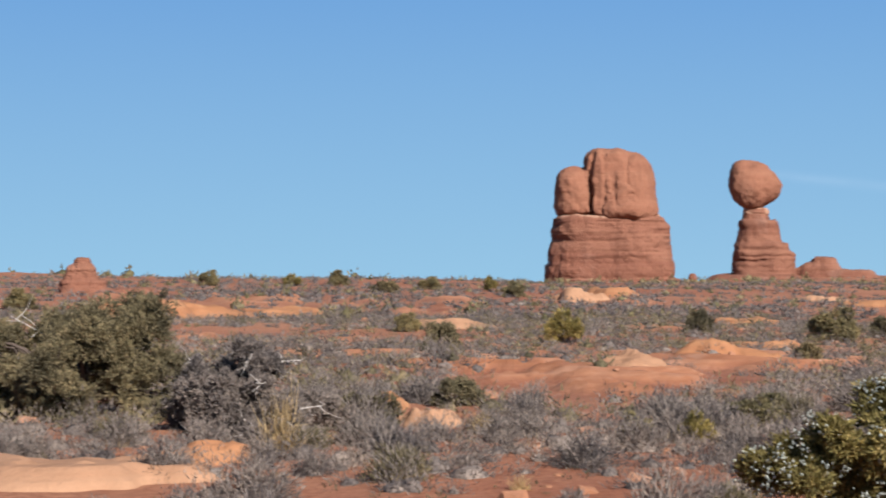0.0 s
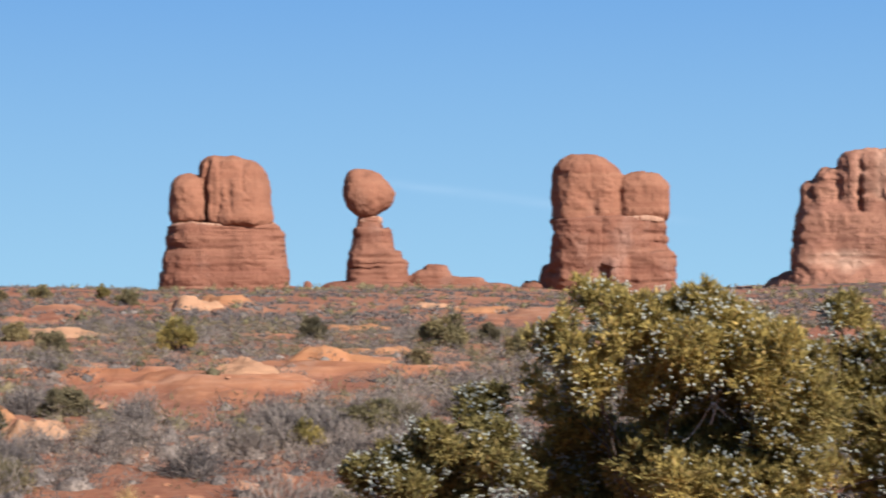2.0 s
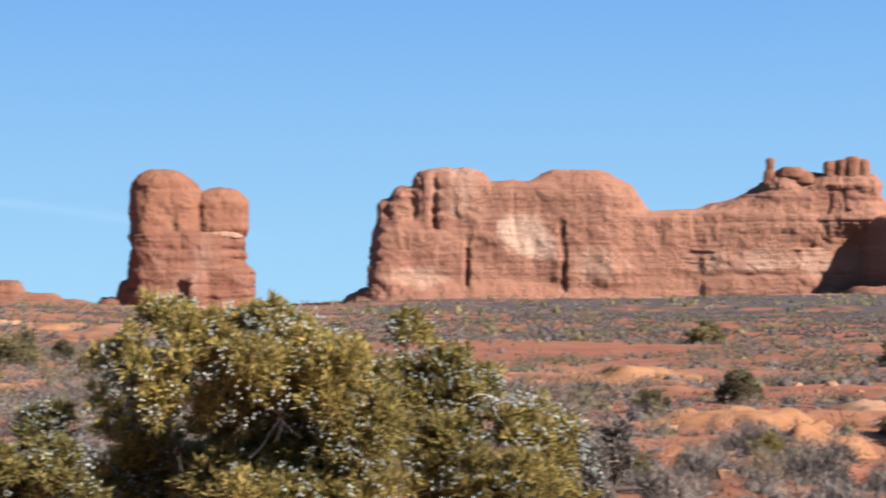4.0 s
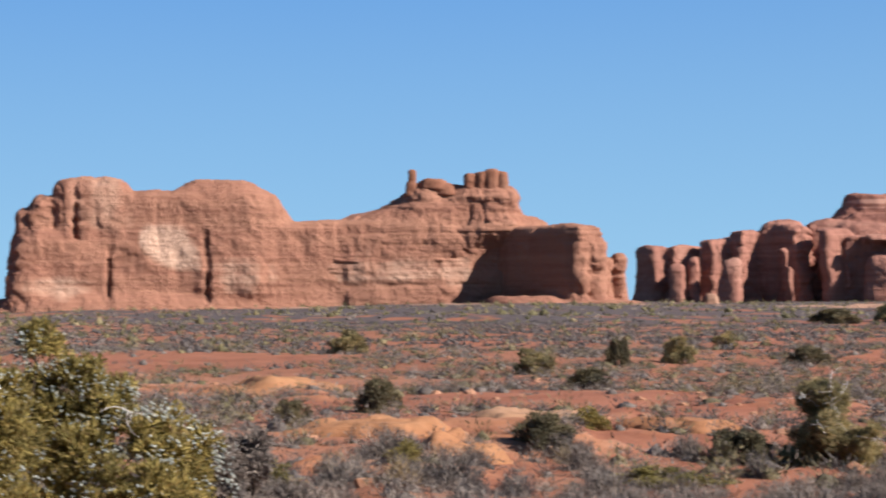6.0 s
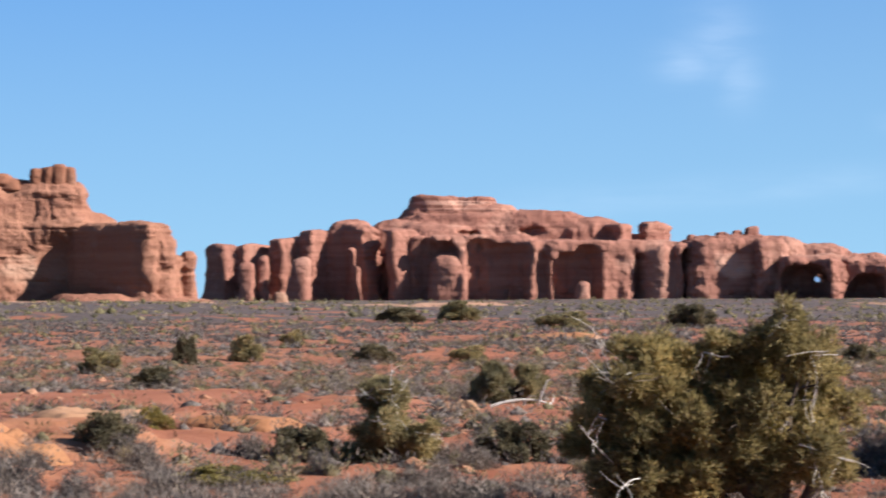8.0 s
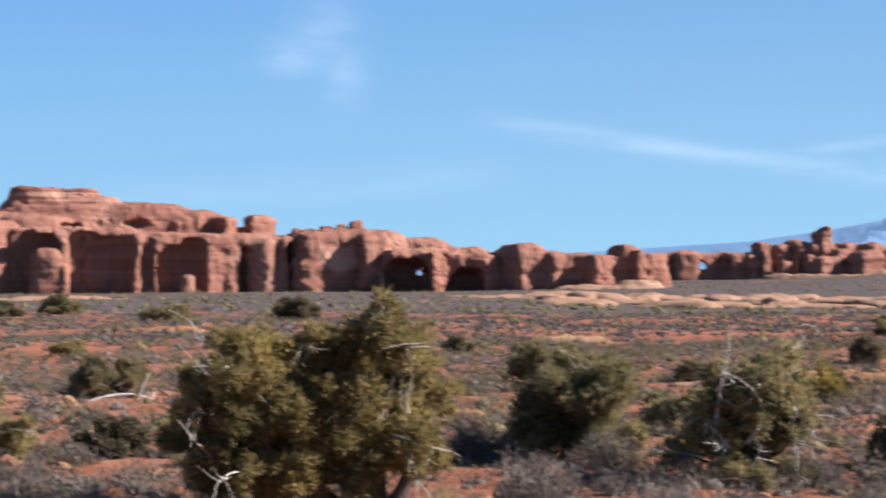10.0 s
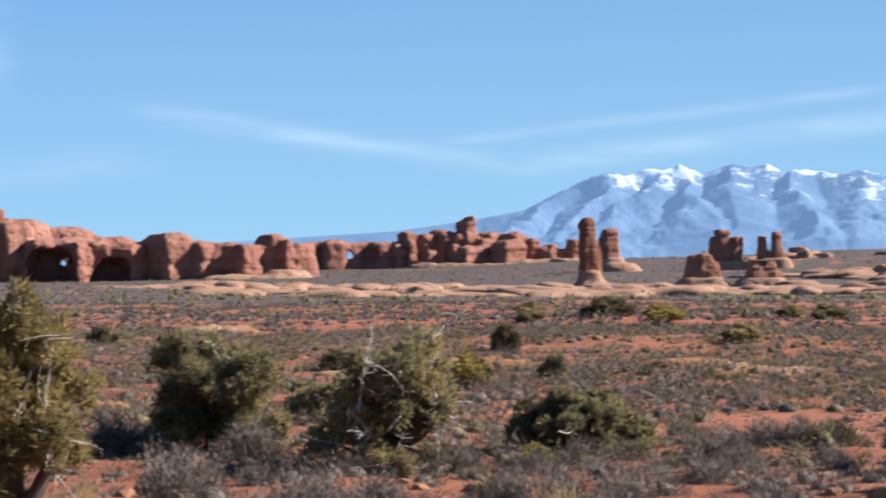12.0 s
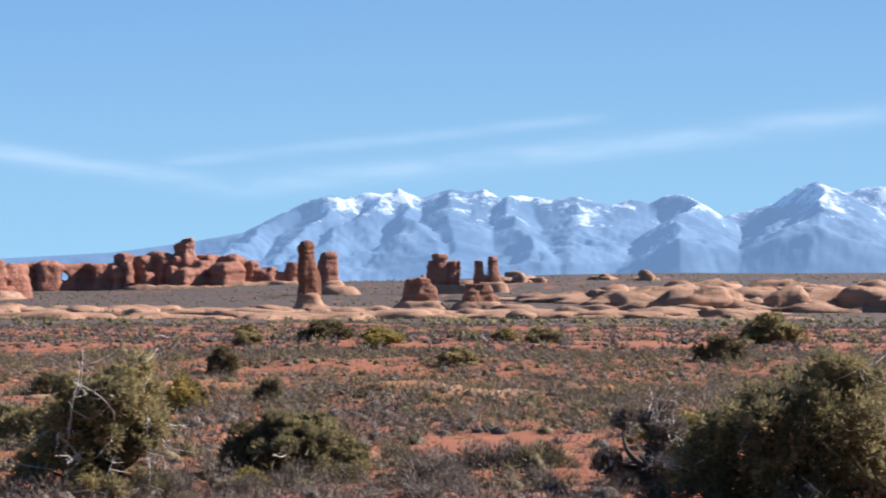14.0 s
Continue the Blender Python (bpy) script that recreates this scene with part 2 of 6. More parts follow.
RED = sandstone("red_sandstone", (0.221, 0.100, 0.063), (0.165, 0.065, 0.041), (0.275, 0.165, 0.125))
SLICK = sandstone("smooth_sandstone", (0.231, 0.104, 0.063), (0.198, 0.081, 0.049), (0.257, 0.133, 0.089), band=0.5, pale_at=0.66)
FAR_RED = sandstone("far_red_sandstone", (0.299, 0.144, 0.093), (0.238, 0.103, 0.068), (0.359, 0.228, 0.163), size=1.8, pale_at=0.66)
# far haze is put into the colour: a paler, pinker copy of the red
HAZY_RED = sandstone("hazy_sandstone", (0.338, 0.156, 0.112), (0.245, 0.102, 0.074), (0.420, 0.235, 0.172), size=2.2)
PALE = sandstone("pale_slickrock", (0.370, 0.222, 0.152), (0.310, 0.165, 0.108), (0.415, 0.285, 0.212), size=1.2)


# ---- helpers for meshes ----
def finish(name, verts, faces, mat, parent=None, smooth=True):
    me = bpy.data.meshes.new(name)
    verts = np.asarray(verts, dtype=np.float32)
    faces = np.asarray(faces, dtype=np.int32)
    me.vertices.add(len(verts))
    me.vertices.foreach_set("co", verts.ravel())
    k = faces.shape[1]
    me.loops.add(faces.size)
    me.loops.foreach_set("vertex_index", faces.ravel())
    me.polygons.add(len(faces))
    me.polygons.foreach_set("loop_start", np.arange(0, faces.size, k, dtype=np.int32))
    me.polygons.foreach_set("loop_total", np.full(len(faces), k, dtype=np.int32))
    me.update(calc_edges=True)
    me.validate()
    me.polygons.foreach_set("use_smooth", np.full(len(me.polygons), smooth))
    for one in (mat if isinstance(mat, (list, tuple)) else [mat]):
        me.materials.append(one)
    ob = new(name, me)
    if parent is not None:
        ob.parent = parent
    return ob


def surface(F, origin, step):
    """Skin of the solid where F < 0, as quads (surface nets)."""
    inside = F < 0
    s = [inside[a:inside.shape[0] - 1 + a, b:inside.shape[1] - 1 + b, c:inside.shape[2] - 1 + c] for a in (0, 1) for b in (0, 1) for c in (0, 1)]
    count = sum(q.astype(np.int8) for q in s)
    active = (count > 0) & (count < 8)
    cells = np.argwhere(active)
    ids = np.full(active.shape, -1, dtype=np.int64)
    ids[active] = np.arange(len(cells))
    total, number = np.zeros((len(cells), 3)), np.zeros(len(cells))
    corner = [(a, b, c) for a in (0, 1) for b in (0, 1) for c in (0, 1)]
    val = [F[cells[:, 0] + a, cells[:, 1] + b, cells[:, 2] + c] for a, b, c in corner]
    for i, p in enumerate(corner):
        for k in range(3):
            if p[k]:
                continue
            q = tuple(v + (1 if m == k else 0) for m, v in enumerate(p))
            j = corner.index(q)
            cross = (val[i] < 0) != (val[j] < 0)
            t = np.where(cross, val[i] / np.where(cross, val[i] - val[j], 1), 0)
            pt = np.array(p, float)[None, :].repeat(len(cells), 0)
            pt[:, k] += t
            total += pt * cross[:, None]
            number += cross
    verts = (cells + total / number[:, None]) * step + origin
    quads = []
    for k in range(3):
        i, j = (k + 1) % 3, (k + 2) % 3
        lo = [slice(1, -1)] * 3
        lo[k] = slice(0, -1)
        hi = [slice(1, -1)] * 3
        hi[k] = slice(1, None)
        A, B = inside[tuple(lo)], inside[tuple(hi)]
        base = np.array([1, 1, 1])
        base[k] = 0
        for flip, mask in ((False, A & ~B), (True, ~A & B)):
            e = np.argwhere(mask) + base
            if not len(e):
                continue
            d1, d2 = np.zeros(3, int), np.zeros(3, int)
            d1[i], d2[j] = 1, 1
            ring = [ids[tuple((e - d1 - d2).T)], ids[tuple((e - d2).T)], ids[tuple(e.T)], ids[tuple((e - d1).T)]]
            quads.append(np.stack(ring[::-1] if flip else ring, 1))
    return verts, np.concatenate(quads)


def tower(U, W, Z, u, w, ru, rw, z0, z1, rnd, flare=0.05, turn=0.0, p=2.8):
    """A rounded upright mass: half widths ru, rw, from z0 to z1, wider by flare at its foot, turned by degrees."""
    c, s = math.cos(radians(turn)), math.sin(radians(turn))
    a, b = (U - u) * c + (W - w) * s, -(U - u) * s + (W - w) * c
    k = 1 + flare * np.clip((z1 - Z) / (z1 - z0), 0, 1.2)
    q = (np.abs(a / (ru * k)) ** p + np.abs(b / (rw * k)) ** p) ** (1 / p)
    dh = (q - 1) * min(ru, rw) * k
    dv = np.maximum(Z - z1, z0 - Z)
    x, y = np.maximum(dh + rnd, 0), np.maximum(dv + rnd, 0)
    return np.hypot(x, y) + np.minimum(np.maximum(dh + rnd, dv + rnd), 0) - rnd


def ball(U, W, Z, u, w, z, ru, rw, rz):
    q = np.sqrt(((U - u) / ru) ** 2 + ((W - w) / rw) ** 2 + ((Z - z) / rz) ** 2)
    return (q - 1) * min(ru, rw, rz)


def rock(name, mat, az, el, dist, unit, solids, cuts=(), balls=(), holes=(), blend=6.0, rough=3.0, ledge=2.5, ledge_top=1e9, step=2.6, seed=1, parent=None, twist=0.0, stains=()):
    """A rock mass. Its own axes: u to the right, w away, z up, in model units of `unit` metres; solids and cuts are rows for tower().
    twist turns its slimmer masses and squares them off."""
    if twist:
        solids = [(*s[:7], s[7] if len(s) > 7 else 0.05, (s[8] if len(s) > 8 else 0.0) + twist, max(s[9] if len(s) > 9 else 2.8, 5.0)) if s[2] < 55 else s for s in solids]
    rows_ = np.array([[s[0] - s[2] * 1.35 - 14, s[0] + s[2] * 1.35 + 14, s[1] - s[3] * 1.35 - 14, s[1] + s[3] * 1.35 + 14, s[4], s[5] + 12] for s in solids] +
                     [[s[0] - s[3] - 12, s[0] + s[3] + 12, s[1] - s[4] - 12, s[1] + s[4] + 12, s[2] - s[5] - 12, s[2] + s[5] + 12] for s in balls])
    lo = np.array([rows_[:, 0].min(), rows_[:, 2].min(), rows_[:, 4].min() - 3])
    hi = np.array([rows_[:, 1].max(), rows_[:, 3].max(), rows_[:, 5].max()])
    wide = max((s[2] for s in solids), default=0)
    ax = [np.arange(lo[k], hi[k] + step, step) for k in range(3)]
    U, W, Z = np.meshgrid(*ax, indexing="ij")
    F = np.full(U.shape, 1e3)
    # slow bending of the whole mass, so that no outline is a clean curve
    nx, ny, nz = U / 38, W / 38, Z / 38
    U2 = U + rough * 1.5 * vnoise(nx, ny, nz, seed)
    W2 = W + rough * 1.5 * vnoise(nx, ny, nz, seed + 3)
    Z2 = Z + rough * 0.8 * vnoise(nx * 1.3, ny * 1.3, nz * 0.6, seed + 5)
    for s in solids:
        reach = max(s[2], s[3]) * 1.45 * (1 + max(s[7] if len(s) > 7 else 0.05, 0)) + 22
        a0, a1 = np.searchsorted(ax[0], (s[0] - reach, s[0] + reach))
        b0, b1 = np.searchsorted(ax[1], (s[1] - reach, s[1] + reach))
        q = (slice(a0, a1), slice(b0, b1))
        F[q] = soft_min(F[q], tower(U2[q], W2[q], Z2[q], *s), blend)
    for s in balls:
        F = soft_min(F, ball(U2, W2, Z2, *s), blend)
    for s in cuts:
        F = -soft_min(-F, tower(U2, W2, Z2, *s), blend * 0.5)
    for s in holes:
        F = -soft_min(-F, ball(U2, W2, Z2, *s), blend * 0.5)
    # strata, cracks and roughness, where the skin lies
    skin = np.abs(F) < 24
    U, W, Z, G = U[skin], W[skin], Z[skin], F[skin]
    zz = Z + 3.0 * vnoise(U / 60, W / 60, Z / 60, seed + 8)
    zz = zz + 1.5 * vnoise(U / 19, W / 19, Z / 19, seed + 6)
    seam = vnoise(zz / 11, zz * 0, zz * 0, seed + 9)
    thin = vnoise(zz / 6.1, U / 150, W / 150, seed + 10)
    broken = np.clip(0.55 + 1.1 * vnoise(U / 45, W / 45, Z / 16, seed + 7), 0, 1)
    groove = np.exp(-(seam / 0.2) ** 2) + 0.8 * np.exp(-(thin / 0.17) ** 2)
    low = np.clip((ledge_top - Z) / 8, 0.15, 1)
    G = G + ledge * low * (0.9 * groove * broken + 0.3 * seam)
    G = G + rough * 0.55 * fbm(U / 17, W / 17, Z / 13, 3, seed + 11, 0.6) + rough * 0.28 * vnoise(U / 9, W / 9, Z / 50, seed + 12)
    crack = vnoise(U / 26, W / 26, Z / 160, seed + 13)
    G = G + rough * 0.7 * np.exp(-(crack / 0.07) ** 2) * np.clip(0.4 + vnoise(U / 50, W / 50, Z / 40, seed + 14), 0, 1)
    F[skin] = G
    F[:, :, 0] = np.maximum(F[:, :, 0], 1.0)
    verts, faces = surface(F, lo, step)
    verts = verts * unit
    a = radians(az)
    right, away = np.array([math.cos(a), -math.sin(a), 0]), np.array([math.sin(a), math.cos(a), 0])
    base = away * dist + np.array([0, 0, EYE + dist * math.tan(radians(el))])
    world_v = base + verts[:, :1] * right + verts[:, 1:2] * away + verts[:, 2:] * np.array([0, 0, 1])
    ob = finish(name, world_v, faces, mat, parent)
    if stains:
        mark = np.zeros(len(verts))
        for u, z, ru, rz, amount in stains:
            mark += amount * np.exp(-(((verts[:, 0] / unit - u) / ru) ** 2 + ((verts[:, 2] / unit - z) / rz) ** 2) ** 2)
        ob.data.attributes.new("stain", "FLOAT", "POINT").data.foreach_set("value", mark.astype(np.float32))
    return ob


def soft_min(a, b, k):
    h = np.clip(0.5 + 0.5 * (b - a) / k, 0, 1)
    return b * (1 - h) + a * h - k * h * (1 - h)


# ---- ground ----
def sand_material():
    m, n, l, b = material("red_desert_sand", 0.97)
    pos = n.new("ShaderNodeNewGeometry").outputs["Position"]
    flat = mapped(n, l, pos, (1, 1, 0))
    broad = noise_tex(n, l, flat, 0.035, 5.0, 0.6)
    mid = noise_tex(n, l, flat, 0.35, 5.0, 0.65)
    fine = noise_tex(n, l, flat, 6.0, 4.0, 0.7)
    c = mix(n, l, ramp(n, l, mid, [(0.35, (0, 0, 0)), (0.65, (1, 1, 1))]), (0.213, 0.082, 0.045), (0.289, 0.130, 0.076))
    c = mix(n, l, ramp(n, l, broad, [(0.47, (0, 0, 0)), (0.66, (0.85, 0.85, 0.85))]), c, (0.336, 0.173, 0.102))
    c = mix(n, l, ramp(n, l, fine, [(0.35, (0, 0, 0)), (0.7, (0.800, 0.800, 0.800))]), c, (0.140, 0.045, 0.023))
    # towards the sun, in the east, sand shade is put in as deeper red
    sunward_shade = node(n, l, "ShaderNodeAttribute")
    sunward_shade.attribute_name = "sunward_shade"
    c = mix(n, l, sunward_shade.outputs["Fac"], c, mix(n, l, ramp(n, l, mid, [(0.35, (0, 0, 0)), (0.65, (1, 1, 1))]), (0.195, 0.062, 0.033), (0.300, 0.112, 0.064)))
    # bare slickrock humps
    bare = node(n, l, "ShaderNodeAttribute")
    bare.attribute_name = "bare"
    beds = noise_tex(n, l, mapped(n, l, pos, (0.25, 0.25, 7.0)), 1.0, 4.0, 0.65)
    stone = mix(n, l, ramp(n, l, beds, [(0.36, (0, 0, 0)), (0.64, (1, 1, 1))]), (0.27, 0.105, 0.048), (0.35, 0.165, 0.090))
    stone = mix(n, l, ramp(n, l, mid, [(0.50, (0, 0, 0)), (0.70, (0.8, 0.8, 0.8))]), stone, (0.40, 0.23, 0.15))
    c = mix(n, l, bare.outputs["Fac"], c, stone)
    # low scrub and crust that hide the sand of the far flats
    scrub = node(n, l, "ShaderNodeAttribute")
    scrub.attribute_name = "scrub"
    speck = mix(n, l, 0.4, noise_tex(n, l, flat, 0.16, 4.0, 0.7), noise_tex(n, l, flat, 0.018, 5.0, 0.65))
    k = n.new("ShaderNodeMath")
    k.operation = "MULTIPLY_ADD"
    l.new(scrub.outputs["Fac"], k.inputs[0])
    k.inputs[1].default_value = 0.8
    l.new(speck, k.inputs[2])
    far = ramp(n, l, k.outputs["Value"], [(0.76, (0, 0, 0)), (0.92, (0.92, 0.92, 0.92))])
    c = mix(n, l, far, c, mix(n, l, ramp(n, l, mid, [(0.4, (0, 0, 0)), (0.6, (1, 1, 1))]), (0.046, 0.040, 0.041), (0.078, 0.068, 0.066)))
    l.new(c, b.inputs["Base Color"])
    bump(n, l, b, mix(n, l, 0.4, mid, fine), 0.7, 0.15)
    return m


SAND = sand_material()

# open sand and thickets: heading, distance, and their spread
BARE = ((32.5, 44, 3.6, 7), (37.0, 47, 2.5, 5), (67.0, 54, 4.5, 6), (62.0, 70, 4, 9), (100.5, 60, 2, 4), (88, 22.5, 4, 2), (45, 130, 5, 22), (116, 28, 3, 2), (17, 22.5, 5, 3.2))
THICK = ((65, 260, 8, 110), (20, 28, 8, 3), (106, 62, 12, 26), (96, 100, 12, 45), (80, 60, 8, 18), (112, 120, 9, 60), (74, 27, 8, 2.2), (32, 27, 8, 2.2), (92, 28, 5, 2), (104, 29, 6, 2), (112, 44, 12, 9))


def cover(az, d, x, y):
    q = 0.6 + 0.8 * fbm(x / 9, y / 9, x * 0, 2, 91) + 0.75 * vnoise(x / 3.3, y / 3.3, x * 0, 92) + 0.35 * vnoise(x / 45, y / 45, x * 0, 93)
    for a, r, da, dr in THICK:
        q = q + (0.9 if a < 88 else 0.35) * np.exp(-(((az - a) / da) ** 2 + ((d - r) / dr) ** 2))
    for a, r, da, dr in BARE:
        q = q - 1.5 * np.exp(-(((az - a) / da) ** 2 + ((d - r) / dr) ** 2) ** 2)
    q = q - 0.15 * knolls(x, y, az, d)[1] + 0.1 * np.clip((az - 80) / 12, 0, 1) + 0.1 * np.clip((56 - az) / 8, 0, 1)
    return np.clip(q, 0.02, 1)


def ground():
    az = np.radians(np.concatenate([np.arange(14, 122, 0.17), np.arange(122, 374, 4.0)]))
    d = np.concatenate([np.arange(0.4, 6, 0.8), np.geomspace(6, 17, 24), np.geomspace(17.2, 190, 230), np.geomspace(193, 2600, 150), np.geomspace(2700, 4950, 14)])
    A, D = np.meshgrid(az, d, indexing="ij")
    X, Y = D * np.sin(A), D * np.cos(A)
    Z = land(X, Y)
    verts = np.stack([X, Y, Z], -1).reshape(-1, 3)
    na, nd = A.shape
    i, j = np.meshgrid(np.arange(na), np.arange(nd - 1), indexing="ij")
    i2 = (i + 1) % na
    faces = np.stack([i * nd + j, i * nd + j + 1, i2 * nd + j + 1, i2 * nd + j], -1).reshape(-1, 4)
    ob = finish("ground", verts, faces, SAND)
    deg, dd = np.degrees(A).ravel(), D.ravel()
    amount = np.clip(cover(deg, dd, X.ravel(), Y.ravel()) + 0.35, 0, 1) * np.maximum(np.clip((dd - 160) / 300, 0, 1), 0.12 * np.clip((deg - 84) / 12, 0, 1) * np.clip((dd - 34) / 50, 0, 1))
    amount = amount * np.where(deg < 58, np.clip((deg - 46) / 9, 0.25, 1), 1)
    ob.data.attributes.new("scrub", "FLOAT", "POINT").data.foreach_set("value", amount.astype(np.float32))
    # painted shade of the sand grows with the heading towards the sun
    east = np.clip((deg - 46) / 36 + 0.35 * vnoise(X.ravel() / 20, Y.ravel() / 20, X.ravel() * 0, 95), 0, 0.85) * (deg < 180) * np.clip((dd - 22) / 9, 0.25, 1)
    ob.data.attributes.new("sunward_shade", "FLOAT", "POINT").data.foreach_set("value", east.astype(np.float32))
    bare = knolls(X.ravel(), Y.ravel(), deg, dd)[1]
    ob.data.attributes.new("bare", "FLOAT", "POINT").data.foreach_set("value", bare.astype(np.float32))
    bm = bmesh.new()
    bm.from_mesh(ob.data)
    bmesh.ops.holes_fill(bm, edges=[e for e in bm.edges if e.is_boundary and e.verts[0].co.xy.length < 1], sides=0)
    bm.to_mesh(ob.data)
    bm.free()
    return tagged(ob, "red desert sand with pale rock patches", "ground", kind="structure")


ground()


# ---- rock masses ----
def thing(name, label, category, group="", kind="", at=(0, 0, 0)):
    ob = new(name)
    ob.location = at
    return tagged(ob, label, category, group, kind)


def rock_thing(name, label, az, dist, group="rock formations"):
    return tagged(new(name), label, "rock formation", group)


# twin-topped butte
o = rock_thing("sandstone_butte", "red sandstone butte with a smooth split dome on layered foot", 33.9, 675)
rock("pedestal", RED, 33.896, -0.611, 675.2, 0.2, [(2, 0, 98, 64, -25, 122, 7, 0.20, 0, 3.2), (96, 5, 14, 30, -20, 112, 5, 0.3), (112, -40, 16, 20, -20, 14, 5, 0.5)], rough=3.0, ledge=2.2, seed=2, step=2.1, parent=o)
rock("pale_band", PALE, 33.896, -0.611, 675.2, 0.2, [(0, 0, 92, 60, 113, 124, 3, 0.02, 0, 3.2)], rough=2.4, ledge=1.2, seed=3, step=2.1, parent=o)
rock("dome", SLICK, 33.896, -0.611, 675.2, 0.2, [(2, 0, 42, 50, 112, 243, 22, 0.22, 0, 2.8), (34, 0, 38, 48, 112, 236, 28, 0.62, 0, 2.6), (-60, -4, 33, 48, 112, 212, 32, 0.10, 0, 2.3)], cuts=[(-30, -48, 5, 16, 120, 240, 5, 0)], rough=2.9, ledge=0.5, blend=5, seed=4, step=2.0, parent=o)

# balanced boulder
o = rock_thing("balanced_rock", "huge rounded red boulder balanced on a slender layered pedestal", 38.2, 675)
rock("pedestal", RED, 38.196, -0.441, 675.2, 0.2, [(3, 0, 20, 20, 90, 128, 5, 0.25), (10, 0, 33, 32, 40, 109, 5, 0.2), (16, 0, 48, 42, -20, 66, 8, 0.15), (50, 0, 24, 26, -20, 52, 8, 0.2), (10, 0, 80, 70, -25, 12, 10, 0.5)], rough=2.4, ledge=3.2, seed=12, step=1.9, parent=o)
rock("pale_band", PALE, 38.196, -0.441, 675.2, 0.2, [(4, 0, 21, 20, 114, 128, 4, 0.1)], rough=1.4, ledge=0.8, seed=13, step=1.8, parent=o)
rock("boulder", SLICK, 38.196, -0.441, 675.2, 0.2, [], balls=[(-2, 0, 167, 44, 42, 40), (-18, 0, 186, 24, 30, 25), (20, 0, 164, 28, 30, 30), (-4, 0, 146, 32, 30, 23)], rough=2.6, ledge=0.7, seed=14, step=1.9, parent=o)
o = rock_thing("rubble_mound", "low mound of broken red sandstone with a cap slab", 41, 675)
rock("mound", RED, 40.3, -0.40, 675.2, 0.2, [(-12, 0, 30, 26, -20, 28, 9, 0.35), (-4, 0, 22, 18, 20, 40, 5, 0.1), (40, 0, 42, 30, -20, 18, 8, 0.5), (90, 0, 40, 30, -20, 7, 6, 0.5), (-50, 6, 20, 20, -20, 20, 6, 0.3)], rough=2.6, ledge=2.2, seed=21, parent=o)
o = rock_thing("small_hoodoo", "small red sandstone knob beside the butte", 36.4, 675)
rock("knob", RED, 36.43, -0.56, 675.2, 0.2, [(0, 0, 7, 7, -12, 20, 4, 0.5), (-6, 0, 14, 9, -12, 6, 3, 0.3)], rough=1.2, ledge=1, seed=23, step=1.8, blend=3, parent=o)

# split-topped butte with a shaded flank
o = rock_thing("sandstone_butte", "red sandstone butte with two rounded caps and a shaded flank", 45.5, 675)
rock("pedestal", RED, 45.479, -0.864, 675.2, 0.2, [(-4, 0, 98, 62, -25, 150, 7, 0.10, 8, 3.4), (-100, 10, 22, 40, -25, 66, 10, 0.5), (-125, 10, 30, 40, -25, 38, 9, 0.5), (12, -50, 20, 22, -25, 78, 9, 0.2), (70, -30, 42, 34, -25, 90, 10, 0.2)], cuts=[(-10, -76, 12, 20, -5, 66, 8, 0.1)], rough=3.4, ledge=2.4, seed=31, step=2.1, parent=o)
rock("pale_band", PALE, 45.479, -0.864, 675.2, 0.2, [(48, 0, 46, 53, 140, 151, 3, 0.02, 8, 3.2)], rough=2.4, ledge=1.2, seed=32, step=2.1, parent=o)
rock("cap", SLICK, 45.479, -0.864, 675.2, 0.2, [(-48, 0, 50, 52, 116, 258, 32, 0.14, 6, 3.0), (-20, 0, 40, 48, 116, 244, 30, 0.1), (56, 0, 46, 46, 130, 229, 34, 0.04, 0, 3.0), (14, 8, 24, 34, 130, 208, 14, 0.2)], rough=3.2, ledge=0.6, blend=6, step=2.1, seed=33, parent=o)

# long butte
o = rock_thing("sandstone_butte", "long sheer red sandstone butte with rounded tops and pale scar", 56.7, 844)
rock("cliff", FAR_RED, 56.718, -0.294, 844, 0.25, [
    (-110, 6, 222, 62, -30, 140, 24, 0.10, 8, 9), (120, 16, 130, 66, -30, 152, 14, 0.03, 8, 8), (-60, 6, 258, 76, -30, 34, 30, 0.14, 8, 6), (-330, 0, 40, 60, -30, 20, 12, 0.8),
    (-304, 4, 26, 58, -20, 176, 14, 0.05, 0, 4), (-282, 4, 26, 62, -20, 200, 20, 0.05), (-200, 4, 66, 68, 10, 230, 30, 0.10, 4, 5), (-236, -2, 30, 56, 10, 222, 20, 0.06), (-110, 8, 104, 68, 20, 207, 24, 0.05, 2, 6),
    (20, 8, 84, 68, 10, 228, 44, 0.10, 0, 4), (60, 10, 72, 66, 10, 210, 44, 0.2), (96, 20, 46, 60, 20, 182, 30, 0.12)],
    cuts=[(-226, -74, 5, 16, 120, 240, 4, 0), (-168, -80, 4, 16, 20, 112, 4, 0, 10), (-4, -70, 5, 12, 10, 138, 5, 0, -8)],
    stains=[(-66, 112, 44, 36, 0.95), (-100, 125, 24, 20, 0.6), (-30, 80, 40, 26, 0.5), (60, 60, 60, 40, 0.5), (-250, 40, 70, 26, 0.45), (-5, 90, 7, 70, -0.9), (-168, 60, 6, 50, -0.8), (-215, 160, 16, 60, -0.5), (-130, 120, 10, 30, -0.6), (95, 60, 6, 60, -0.6)],
    rough=3.2, ledge=0.9, seed=41, step=2.7, blend=9, parent=o)
